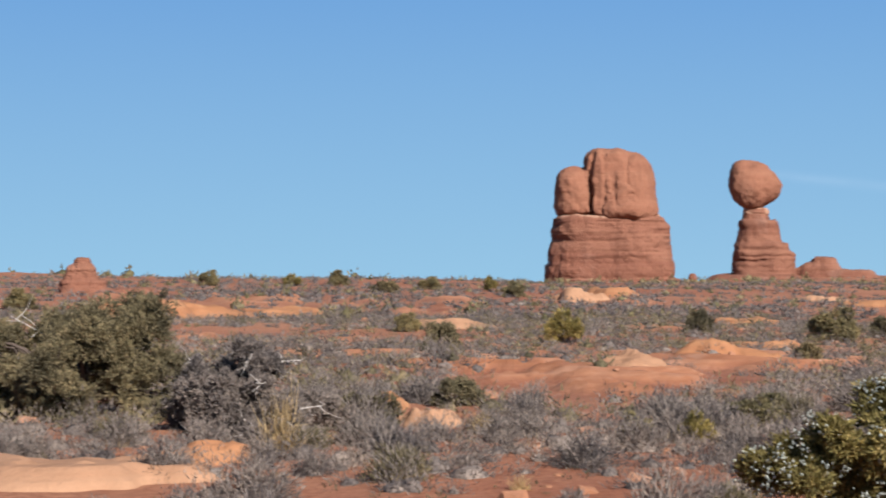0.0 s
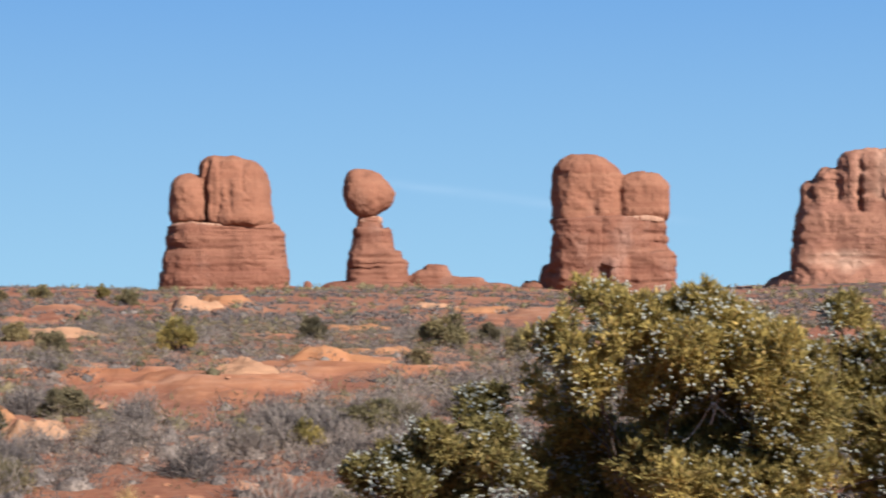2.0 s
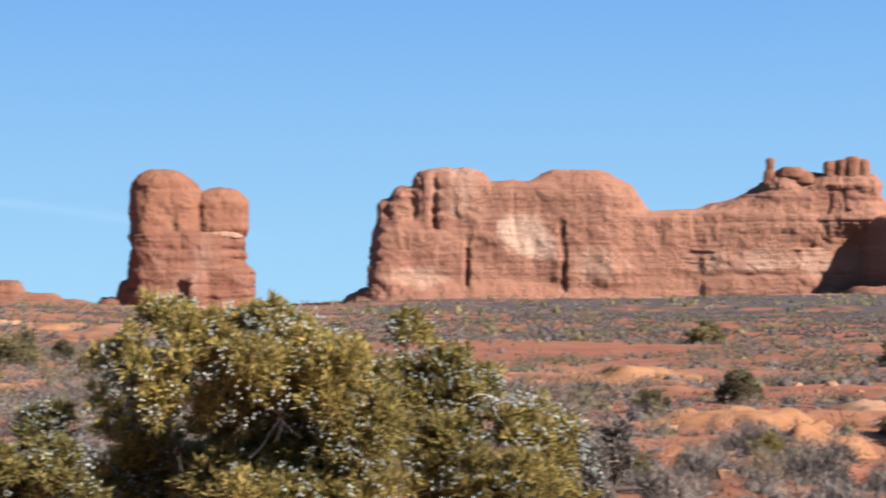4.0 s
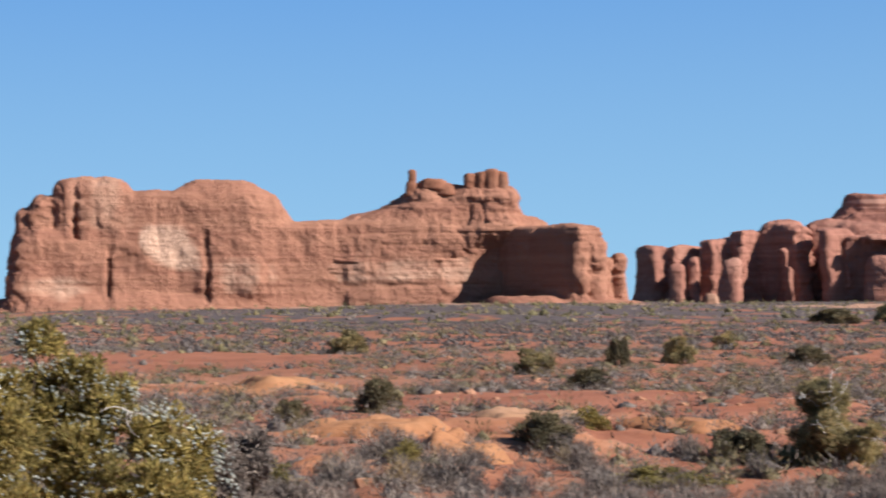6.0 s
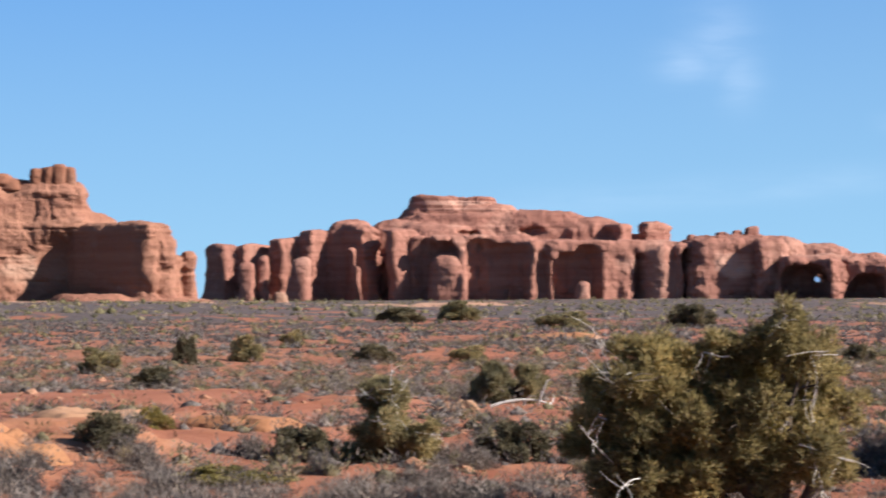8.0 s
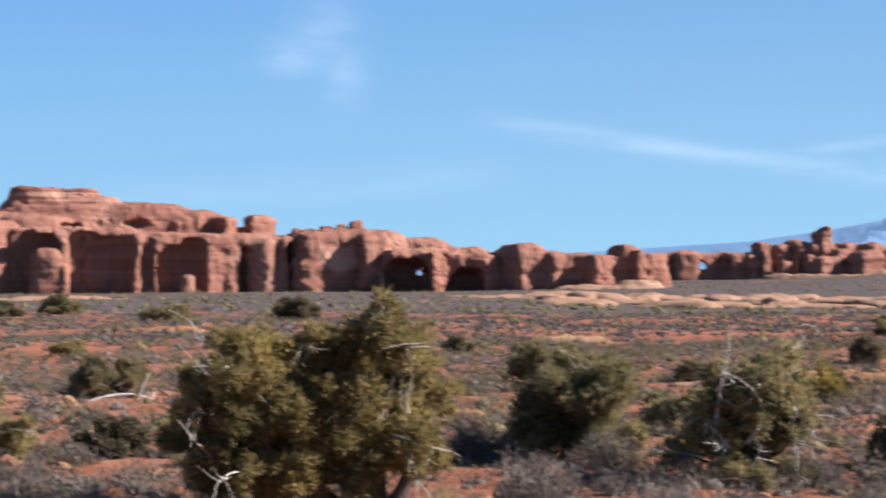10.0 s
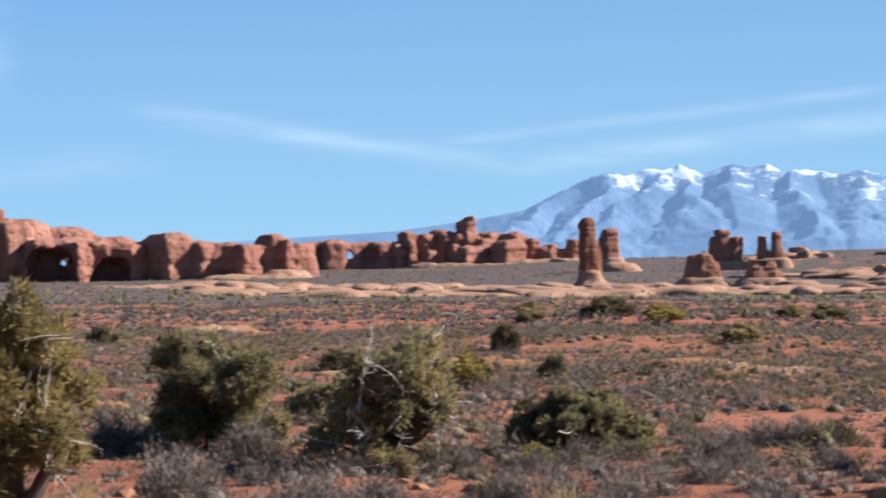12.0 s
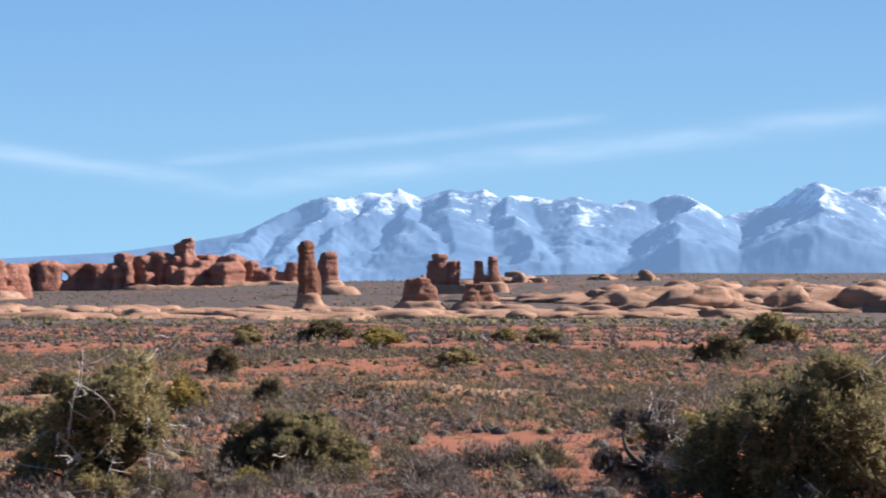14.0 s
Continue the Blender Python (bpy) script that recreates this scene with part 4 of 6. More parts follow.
def mountain_range():
    az = np.arange(84, 126, 0.05)
    d = np.linspace(3650, 4850, 110)
    A, D = np.meshgrid(np.radians(az), d, indexing="ij")
    deg = np.degrees(A)
    crest = np.interp(deg, [84, 92, 95, 97.5, 99.9, 101.35, 102.4, 103.2, 103.9, 104.4, 105.15, 105.5, 106.0, 106.65, 107.1, 107.6, 108.1, 108.55, 109.1, 109.7, 110.3, 110.9, 111.4, 111.9, 112.35, 113.0, 113.5, 114.0, 114.45, 115.0, 115.7, 116.4, 117.2, 117.8, 118.4, 118.8, 119.2, 119.7, 120.3, 126],
                      [0.4, 1.1, 1.28, 1.43, 1.77, 2.04, 2.55, 2.95, 3.15, 3.05, 3.27, 3.18, 3.36, 3.06, 3.2, 3.36, 3.25, 3.36, 3.06, 3.19, 3.08, 3.06, 3.15, 2.98, 2.84, 3.05, 2.92, 3.14, 3.2, 2.95, 2.53, 2.66, 2.89, 3.3, 3.51, 3.35, 3.2, 3.28, 3.32, 3.0])
    X, Y = D * np.sin(A), D * np.cos(A)
    line = crest[:, 0] + np.clip((az - 100) / 3, 0, 1) * 0.03 * vnoise(az / 0.22, az * 0, az * 0, 52)
    P, Q = X * 0.8 - Y * 0.6, X * 0.6 + Y * 0.8
    P, Q = P + 60 * vnoise(P / 210, Q / 210, P * 0, 41), Q + 60 * vnoise(P / 210, Q / 210, P * 0, 43)
    f = np.clip((D - 3900) / 650, 0, 1)
    back = np.clip((D - 4560) / 300, 0, 1)
    # spurs that run down from the summits: heading at the crest, at the foot, crest height, how far down they reach, fall to either side
    bent = deg + 0.5 * vnoise(P / 190, Q / 190, P * 0, 45) + 0.2 * vnoise(P / 70, Q / 70, P * 0, 46)
    angle = 0.75 + (soft_line(line)[:, None] - 1.15) * f ** 1.9
    for a0, a1, top_, low_, left_, right_ in ((102.5, 100.0, 2.6, 0.9, 0.5, 0.5), (103.9, 102.4, 3.1, 0.9, 0.7, 0.5), (105.15, 102.9, 3.25, 0.9, 0.8, 0.28), (106.2, 107.8, 3.2, 1.0, 0.4, 0.9), (107.7, 107.6, 3.33, 0.8, 0.75, 0.32), (109.4, 110.2, 3.15, 1.0, 0.5, 0.6), (111.4, 110.9, 3.12, 0.9, 0.5, 0.22), (114.45, 114.6, 3.2, 1.6, 0.9, 0.6), (118.4, 118.4, 3.5, 1.9, 0.8, 0.5)):
        off = bent - (a1 + (a0 - a1) * f)
        spur = low_ + (top_ - low_) * f ** 1.25 - np.where(off < 0, -off * left_, off * right_) * (0.35 + 0.65 * f)
        angle = np.maximum(angle, spur)
    top = np.clip((f - 0.82) / 0.18, 0, 1) ** 2
    angle = np.minimum(angle, line[:, None]) * (1 - top) + line[:, None] * top
    z = EYE + D * np.tan(np.radians(angle)) * (1 - 0.5 * back) * np.clip(0.4 + 0.6 * f * 6, 0, 1)
    z = z + 11 * fbm(P / 120, Q / 120, P * 0, 5, 31, 0.6) * np.sin(np.clip(f, 0, 1) * math.pi) ** 0.5
    z = z - np.clip((3900 - D) / 250, 0, 1) * 90
    na, nd = A.shape
    i, j = np.meshgrid(np.arange(na - 1), np.arange(nd - 1), indexing="ij")
    faces = np.stack([i * nd + j, i * nd + j + 1, (i + 1) * nd + j + 1, (i + 1) * nd + j], -1).reshape(-1, 4)
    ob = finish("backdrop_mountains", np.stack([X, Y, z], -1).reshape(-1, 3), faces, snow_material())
    tagged(ob, "distant blue mountain range with snowy summits", "mountains", kind="structure")


mountain_range()


# ---- plants ----
def leaf_material(name, low, high, other=None, rough=0.75, thinness=0.5):
    m, n, l, b = material(name, rough)
    isl = n.new("ShaderNodeNewGeometry").outputs["Random Per Island"]
    c = ramp(n, l, isl, [(0.0, low), (0.75, high), (1.0, other or high)])
    per = n.new("ShaderNodeObjectInfo").outputs["Random"]
    tone = ramp(n, l, per, [(0.0, (0.72, 0.74, 0.76)), (1.0, (1.12, 1.08, 1.0))])
    pos = n.new("ShaderNodeNewGeometry").outputs["Position"]
    patch = noise_tex(n, l, pos, 0.9, 3.0, 0.6)
    tone2 = ramp(n, l, patch, [(0.32, (0.55, 0.57, 0.6)), (0.68, (1.35, 1.28, 1.16))])
    c = mix(n, l, 1.0, mix(n, l, 1.0, c, tone, "MULTIPLY"), tone2, "MULTIPLY")
    fleck = noise_tex(n, l, pos, 16.0, 3.0, 0.7)
    c = mix(n, l, 1.0, c, ramp(n, l, fleck, [(0.34, (0.5, 0.5, 0.52)), (0.66, (1.3, 1.28, 1.25))]), "MULTIPLY")
    l.new(c, b.inputs["Base Color"])
    thin = node(n, l, "ShaderNodeBsdfTranslucent", {"Color": c})
    both = node(n, l, "ShaderNodeMixShader", {0: thinness, 1: b.outputs["BSDF"], 2: thin.outputs["BSDF"]})
    l.new(both.outputs["Shader"], n["Material Output"].inputs["Surface"])
    return m


def bark_material(name, a, c2):
    m, n, l, b = material(name, 0.9)
    pos = n.new("ShaderNodeNewGeometry").outputs["Position"]
    f = noise_tex(n, l, mapped(n, l, pos, (40, 40, 7)), 1.0, 4.0, 0.65)
    l.new(mix(n, l, f, a, c2), b.inputs["Base Color"])
    bump(n, l, b, f, 0.8, 0.02)
    return m


JUNIPER = leaf_material("juniper_sprays", (0.195, 0.168, 0.060), (0.420, 0.345, 0.125), (0.50, 0.385, 0.17))
JUNIPER_OLIVE = leaf_material("olive_juniper_sprays", (0.200, 0.168, 0.076), (0.420, 0.340, 0.150), (0.50, 0.40, 0.23))
JUNIPER_DARK = leaf_material("dark_juniper_sprays", (0.185, 0.168, 0.092), (0.380, 0.325, 0.175), (0.48, 0.385, 0.24))
SAGE = leaf_material("grey_sage_leaves", (0.120, 0.102, 0.098), (0.205, 0.177, 0.170), (0.26, 0.216, 0.195), thinness=0.2)
BRUSH = leaf_material("green_brush_leaves", (0.110, 0.098, 0.060), (0.195, 0.167, 0.102), (0.25, 0.202, 0.125), thinness=0.3)
STRAW = leaf_material("dry_grass", (0.348, 0.261, 0.145), (0.522, 0.406, 0.246), (0.435, 0.334, 0.189))
BERRY = leaf_material("juniper_berries", (0.406, 0.450, 0.435), (0.638, 0.681, 0.652), (0.754, 0.783, 0.739), 0.5)
BARK = bark_material("shaggy_bark", (0.048, 0.035, 0.029), (0.120, 0.090, 0.072))
DEAD = bark_material("bleached_wood", (0.384, 0.336, 0.296), (0.640, 0.592, 0.544))
TWIG = bark_material("grey_twigs", (0.160, 0.128, 0.109), (0.304, 0.256, 0.224))


def spikes(base, way, length, width, rng):
    """Many slim folded sprigs, each from its base along its way."""
    n = len(base)
    way = way / np.maximum(np.linalg.norm(way, axis=1, keepdims=True), 1e-6)
    side = np.cross(way, rng.normal(size=(n, 3)))
    side /= np.maximum(np.linalg.norm(side, axis=1, keepdims=True), 1e-6)
    other = np.cross(way, side)
    L, Wd = np.broadcast_to(length, (n,))[:, None], np.broadcast_to(width, (n,))[:, None]
    mid = base + way * L * 0.45
    v = np.stack([base, mid + side * Wd * 0.5 + other * Wd * 0.25, base + way * L, mid - side * Wd * 0.5 + other * Wd * 0.25], 1)
    verts = v.reshape(-1, 3)
    o = np.arange(n)[:, None] * 4
    tri = np.concatenate([o + np.array([[0, 1, 2]]), o + np.array([[0, 2, 3]])])
    return verts, tri


def tufts(centres, radii, per, sprigs, length, width, rng, hollow=0.55):
    """Tufts of sprigs in the outer part of round clumps."""
    base, way = [], []
    for c, r in zip(centres, radii):
        k = max(3, int(per * (r / radii.mean()) ** 2))
        d = rng.normal(size=(k, 3))
        d /= np.linalg.norm(d, axis=1, keepdims=True)
        rad = r * (hollow + (1.05 - hollow) * rng.random((k, 1)) ** 0.6) * rng.uniform(0.85, 1.15, (k, 1))
        p = c + d * rad * np.array([1, 1, 0.85])
        p = np.repeat(p, sprigs, 0)
        w = np.repeat(d, sprigs, 0) * 1.0 + np.array([0, 0, 0.55]) + rng.normal(size=(k * sprigs, 3)) * 0.75
        base.append(p + rng.normal(size=p.shape) * length * 0.25)
        way.append(w)
    base, way = np.concatenate(base), np.concatenate(way)
    return spikes(base, way, length * rng.uniform(0.6, 1.3, len(base)), width * rng.uniform(0.7, 1.3, len(base)), rng)


def tube(pts, radii, sides=6):
    pts, radii = np.asarray(pts, float), np.asarray(radii, float)
    t = np.gradient(pts, axis=0)
    t /= np.maximum(np.linalg.norm(t, axis=1, keepdims=True), 1e-6)
    a = np.cross(t, np.array([0.31, 0.87, 0.2]))
    a /= np.maximum(np.linalg.norm(a, axis=1, keepdims=True), 1e-6)
    b = np.cross(t, a)
    ang = np.arange(sides) * 2 * math.pi / sides
    ring = pts[:, None] + radii[:, None, None] * (a[:, None] * np.cos(ang)[None, :, None] + b[:, None] * np.sin(ang)[None, :, None])
    n = len(pts)
    i, j = np.meshgrid(np.arange(n - 1), np.arange(sides), indexing="ij")
    j2 = (j + 1) % sides
    f = np.stack([i * sides + j, i * sides + j2, (i + 1) * sides + j2, (i + 1) * sides + j], -1).reshape(-1, 4)
    return ring.reshape(-1, 3), f


def joined(parts):
    vs, fs, o = [], [], 0
    for v, f in parts:
        vs.append(v)
        fs.append(f + o)
        o += len(v)
    return np.concatenate(vs), np.concatenate(fs)


def limb(a, b, r0, r1, rng, bend=0.12, n=7, sides=6):
    a, b = np.asarray(a, float), np.asarray(b, float)
    t = np.linspace(0, 1, n)[:, None]
    wob = np.sin(t * rng.uniform(5, 9) + rng.uniform(0, 6, (1, 3))) * rng.normal(size=(1, 3)) * np.linalg.norm(b - a) * bend * 0.3 * np.sin(t * math.pi)
    p = a + (b - a) * t + wob + np.sin(t * math.pi) * rng.normal(size=(1, 3)) * np.linalg.norm(b - a) * bend
    return tube(p, r0 + (r1 - r0) * t[:, 0], sides)


def juniper(label, at, clumps, radii, trunk_r, rng, per=40, sprigs=12, length=0.09, width=0.03, mat=JUNIPER, dead=0, berries=0, lean=0.0, spread=0.25, group="junipers", foot=(0, 0, 0), boles=()):
    """A juniper: forked trunk and limbs to each clump, a crown of tufts, bare dead branches, berries."""
    o = thing("juniper_tree", label, "juniper tree", group, at=at)
    clumps, radii = np.asarray(clumps, float), np.asarray(radii, float)
    foot = np.asarray(foot, float)
    low, high = clumps[:, 2].min(), clumps[:, 2].max()
    fork = foot + np.array([lean, 0, max(0.18, 0.25 * high)])
    wood = [limb(foot - np.array([0, 0, 0.25]), fork, trunk_r * 1.25, trunk_r * 0.9, rng, 0.08, 6, 9)]
    for c, r in zip(clumps, radii):
        start = fork + (c - fork) * np.array([0.5, 0.5, 0.0]) * spread + rng.normal(size=3) * trunk_r * 0.3
        wood.append(limb(start, c, trunk_r * rng.uniform(0.3, 0.55), trunk_r * 0.12, rng, 0.07, 8))
        for q in range(2):
            e = rng.normal(size=3)
            wood.append(limb(c - (c - fork) * 0.25, c + e / np.linalg.norm(e) * r * 0.8, trunk_r * 0.12, trunk_r * 0.04, rng, 0.15, 5, 4))
    for e in boles:
        wood.append(limb(foot - np.array([0, 0, 0.2]), e, trunk_r * 1.2, trunk_r * 0.6, rng, 0.05, 8, 9))
    v, f = joined(wood)
    finish("trunk", v, f, BARK, o)
    sub = rng.normal(size=(len(clumps), 9, 3))
    sub *= (rng.uniform(0.35, 1.0, (len(clumps), 9, 1)) / np.linalg.norm(sub, axis=2, keepdims=True)) * radii[:, None, None]
    v, f = tufts((clumps[:, None] + sub * np.array([1, 1, 0.9])).reshape(-1, 3), (radii[:, None] * rng.uniform(0.32, 0.62, (len(clumps), 9))).ravel(), per / 6, sprigs, length, width, rng, 0.15)
    finish("crown", v, f, mat, o, smooth=False)
    if dead:
        for k in range(dead):
            q = rng.integers(len(clumps))
            near = -np.array([at[0], at[1], 0]) / math.hypot(at[0], at[1])
            c, out = clumps[q] + near * radii[q] * rng.uniform(0.3, 1.0), clumps[q] - fork
            out = 0.4 * out / np.linalg.norm(out) + rng.normal(size=3) * 0.65
            e = c + out * radii[q] * rng.uniform(1.0, 1.5)
            thin = 0.008 + 0.034 * trunk_r
            v, f = limb(c - out * radii[q] * 0.4, e, thin, thin * 0.35, rng, 0.07, 6, 5)
            bough = tagged(finish("dead_branch", v, f, DEAD, o), "bleached bare twisted branch")
            for m in range(5):
                s0 = c + (e - c) * rng.uniform(0.3, 1.0)
                v, f = limb(s0, s0 + (out * 0.5 + rng.normal(size=3)) * radii[q] * rng.uniform(0.3, 0.6), thin * 0.5, thin * 0.2, rng, 0.08, 5, 4)
                finish("twig", v, f, DEAD, bough)
    if berries:
        k = rng.integers(len(clumps), size=berries)
        d = rng.normal(size=(berries, 3))
        d /= np.linalg.norm(d, axis=1, keepdims=True)
        p = clumps[k] + d * radii[k][:, None] * rng.uniform(0.9, 1.2, (berries, 1)) * np.array([1, 1, 0.85])
        p = np.repeat(p, 4, 0) + rng.normal(size=(berries * 4, 3)) * 0.026
        r = rng.uniform(0.010, 0.017, len(p))[:, None]
        oct_v = np.array([[1, 0, 0], [-1, 0, 0], [0, 1, 0], [0, -1, 0], [0, 0, 1], [0, 0, -1]], float)
        oct_f = np.array([[0, 2, 4], [2, 1, 4], [1, 3, 4], [3, 0, 4], [2, 0, 5], [1, 2, 5], [3, 1, 5], [0, 3, 5]])
        v = (p[:, None] + oct_v[None] * r[:, None]).reshape(-1, 3)
        f = (np.arange(len(p))[:, None, None] * 6 + oct_f[None]).reshape(-1, 3)
        tagged(finish("fruit", v, f, BERRY, o), "clusters of pale blue berries", kind="stuff")
    return o


def facing(az, rows_, deep, rng):
    """Clump centres from rows (u to the right, height, radius) for a tree seen along the heading az."""
    a = radians(az)
    right, away = np.array([math.cos(a), -math.sin(a), 0]), np.array([math.sin(a), math.cos(a), 0])
    c = [right * u + away * (rng.uniform(-deep, deep) if w is None else w) + np.array([0, 0, z]) for u, z, r, w in rows_]
    return np.array(c), np.array([r for u, z, r, w in rows_])


# the berry-laden juniper close by
rng = np.random.default_rng(5)
base = place(47.56, 15.0)
low = EYE - base.z
S = 15.0 / 3376.0
near_rows = []
for x, y, r in ((-140, 62, 52), (-205, 130, 55), (-165, 185, 58), (-70, 110, 62), (-10, 80, 52), (60, 88, 60), (0, 165, 80), (100, 170, 80), (160, 145, 58), (265, 92, 36), (262, 180, 66), (180, 250, 80), (340, 165, 50), (390, 210, 62), (450, 245, 60), (520, 270, 56), (300, 285, 85), (400, 330, 85), (530, 345, 70), (150, 345, 88), (30, 370, 80), (-360, 245, 46), (-325, 300, 52), (-430, 305, 50), (-480, 355, 54), (-550, 360, 42), (-380, 365, 66), (-300, 355, 40)):
    near_rows.append((x * S, low + (-19 - y + 44) * S - 0.06, r * S * 1.02, rng.uniform(-0.6, -0.1) if -110 <= x <= 200 and y >= 80 else None))
# the hollow's back, and unseen inner clumps added to keep sun out of it
for x, y, r, w in ((-190, 300, 95, 1.3), (-230, 230, 75, 1.2), (-120, 360, 85, 1.2), (40, 240, 90, -0.1), (0, 320, 95, 0.0), (90, 300, 100, 0.3), (-40, 400, 90, 0.1), (-20, 150, 80, 0.5), (60, 180, 90, 0.6), (120, 150, 80, 0.4), (0, 240, 95, 0.55), (70, 280, 95, 0.75), (-40, 100, 60, 0.4), (-60, 220, 70, 0.35), (20, 200, 90, 0.2), (-160, 400, 100, 1.1), (-250, 380, 80, 1.2), (100, 430, 120, 0.2), (350, 440, 120, 0.2), (-400, 450, 100, 0.2), (-100, 470, 110, 0.9)):
    near_rows.append((x * S, low - y * S, r * S, w))
small_rows = [(u + 420 * S, z, r, w) for u, z, r, w in near_rows if u < -270 * S]
near_rows = [q for q in near_rows if q[0] >= -270 * S]
c, r = facing(47.56, near_rows, 0.55, rng)
juniper("olive green juniper covered in pale blue berry clusters", base, c, r, 0.03, rng, per=190, sprigs=16, length=0.07, width=0.02, dead=3, berries=2300, spread=0.5)
c, r = facing(47.56, small_rows, 0.4, rng)
a = radians(47.56)
spot = base + Vector((math.cos(a), -math.sin(a), 0)) * (-420 * S)
juniper("small olive juniper with pale blue berries beside a larger one", spot, c, r, 0.03, rng, per=170, sprigs=16, length=0.07, width=0.02, dead=0, berries=420, spread=0.5)

# the large juniper with a dark forked trunk
rng = np.random.default_rng(8)
base = place(85.55, 25.0)
S = 25.0 / 3376.0
big = [((x - 430) * S, (885 - y) * S, r * S, None) for x, y, r in ((470, 548, 48), (430, 590, 55), (525, 590, 50), (545, 660, 55), (470, 670, 66), (530, 740, 55), (460, 755, 56), (300, 610, 52), (240, 645, 52), (340, 655, 64), (190, 690, 48), (260, 720, 62), (350, 740, 62), (205, 765, 52), (290, 800, 52), (395, 790, 46), (235, 600, 34), (170, 640, 30), (560, 790, 40), (140, 740, 36), (395, 640, 56), (405, 700, 58), (320, 695, 58), (455, 820, 48), (250, 790, 50), (330, 815, 48), (385, 585, 40), (200, 820, 40))]
c, r = facing(85.55, big, 0.75, rng)
ends = facing(85.55, [((x - 430) * S, (885 - y) * S, 1, w) for x, y, w in ((395, 770, -0.25), (560, 775, -0.2), (480, 740, 0.1), (330, 790, -0.1))], 0, rng)[0]
stem = facing(85.55, [(45 * S, 0, 1, 0)], 0, rng)[0][0]
juniper("large olive juniper with a dark forked trunk and bare twigs", base, c, r * 1.2, 0.12, rng, per=190, sprigs=16, length=0.11, width=0.022, mat=JUNIPER_OLIVE, dead=14, lean=-0.1, foot=stem, boles=ends)


def round_clumps(rng, w, h, n, skirt=0.15):
    """Clumps that fill an uneven dome w wide and h high."""
    c, rr = [], []
    for k in range(n):
        a = rng.uniform(0, 2 * math.pi)
        t = rng.uniform(0.0, 1.0)
        z = h * (skirt + (0.86 - skirt) * t)
        rad = 0.5 * w * math.sqrt(max(0.02, 1 - (t * 0.92) ** 2.2)) * rng.uniform(0.4, 1.05)
        c.append((rad * math.cos(a) + 0.08 * w * math.sin(7 * t), rad * math.sin(a), z))
        rr.append(rng.uniform(0.08, 0.20) * min(w, h * 1.3))
    return np.array(c), np.array(rr)


# other junipers that stand near, each with its own shape: heading, distance, width, height, clumps, dead branches, foliage, label
for k, (az_, d_, w_, h_, n_, dead_, mat_, lab) in enumerate((
        (92.0, 33, 2.3, 2.0, 34, 3, JUNIPER_DARK, "dense dark green juniper with a domed crown"),
        (97.6, 30, 2.15, 2.05, 30, 46, JUNIPER_DARK, "half-dead juniper with a lattice of bleached branches"),
        (117.9, 27, 3.3, 2.05, 40, 20, JUNIPER_DARK, "wide dark juniper with grey dead twigs"),
        (75.16, 34, 1.65, 1.4, 22, 14, JUNIPER_DARK, "small juniper with silvery dead twigs on its crown"),
        (18.6, 33, 3.9, 1.9, 46, 5, BRUSH, "broad low olive juniper thicket"),
        (23.2, 29, 2.3, 1.35, 24, 14, SAGE, "sprawling half-bare grey juniper with bleached branches"),
        (103.3, 33, 2.1, 1.05, 30, 9, JUNIPER_DARK, "low bushy grey green juniper"),
        (78.5, 52, 2.7, 1.1, 26, 2, JUNIPER_DARK, "low spreading dark juniper"),
        (57.9, 24, 1.3, 1.1, 14, 6, SAGE, "small dry juniper with a dark bare stem"),
        (113.2, 30, 2.2, 1.2, 12, 46, SAGE, "pale leafless brushy thicket"))):
    rng = np.random.default_rng(100 + k)
    c, r = round_clumps(rng, w_, h_, n_, 0.03)
    juniper(lab, place(az_, d_), c, r * 1.1, 0.05 + 0.03 * w_, rng, per=110, sprigs=12, length=0.10, width=0.024, mat=mat_, dead=dead_)


# young junipers and bushes, one shape each, then repeated
def bush_kind(name, label, w, h, n, mat, seed, per=34, sprigs=9, length=0.13, width=0.05, group="junipers", cat="juniper bush"):
    rng = np.random.default_rng(seed)
    o = thing(name, label, cat, group)
    c, r = round_clumps(rng, w, h, n, 0.1)
    wood = [limb((0, 0, -0.2), q, 0.045, 0.012, rng, 0.15, 6, 5) for q in c]
    v, f = joined(wood)
    finish("trunk", v, f, BARK, o)
    v, f = tufts(c, r, per, sprigs, length, width, rng)
    finish("crown", v, f, mat, o, smooth=False)
    return o


kinds = [bush_kind("juniper_bush", "round dark green young juniper on red sand", 1.5, 1.15, 18, JUNIPER_DARK, 201),
         bush_kind("juniper_bush", "olive green young juniper with open crown", 1.5, 1.3, 14, JUNIPER, 202),
         bush_kind("juniper_bush", "low grey green brush on red sand", 1.6, 0.9, 18, BRUSH, 203)]
BUSHES = [(40.57, 83, 1.9, 1.42, 0), (32.61, 80, 1.6, 1.46, 1), (41.84, 87, 1.1, 0.9, 2), (42.73, 73, 1.0, 1.1, 0), (28.94, 73, 1.4, 1.0, 2), (27.88, 90, 1.2, 0.9, 0), (36.54, 28, 0.5, 0.5, 1),
          (34.57, 28, 0.55, 0.46, 0), (38.28, 31, 0.95, 0.55, 0), (36.59, 91, 1.2, 1.1, 2), (39.72, 60, 0.8, 0.5, 2), (60.92, 115, 2.3, 1.45, 0), (61.78, 46, 1.0, 0.8, 2)]
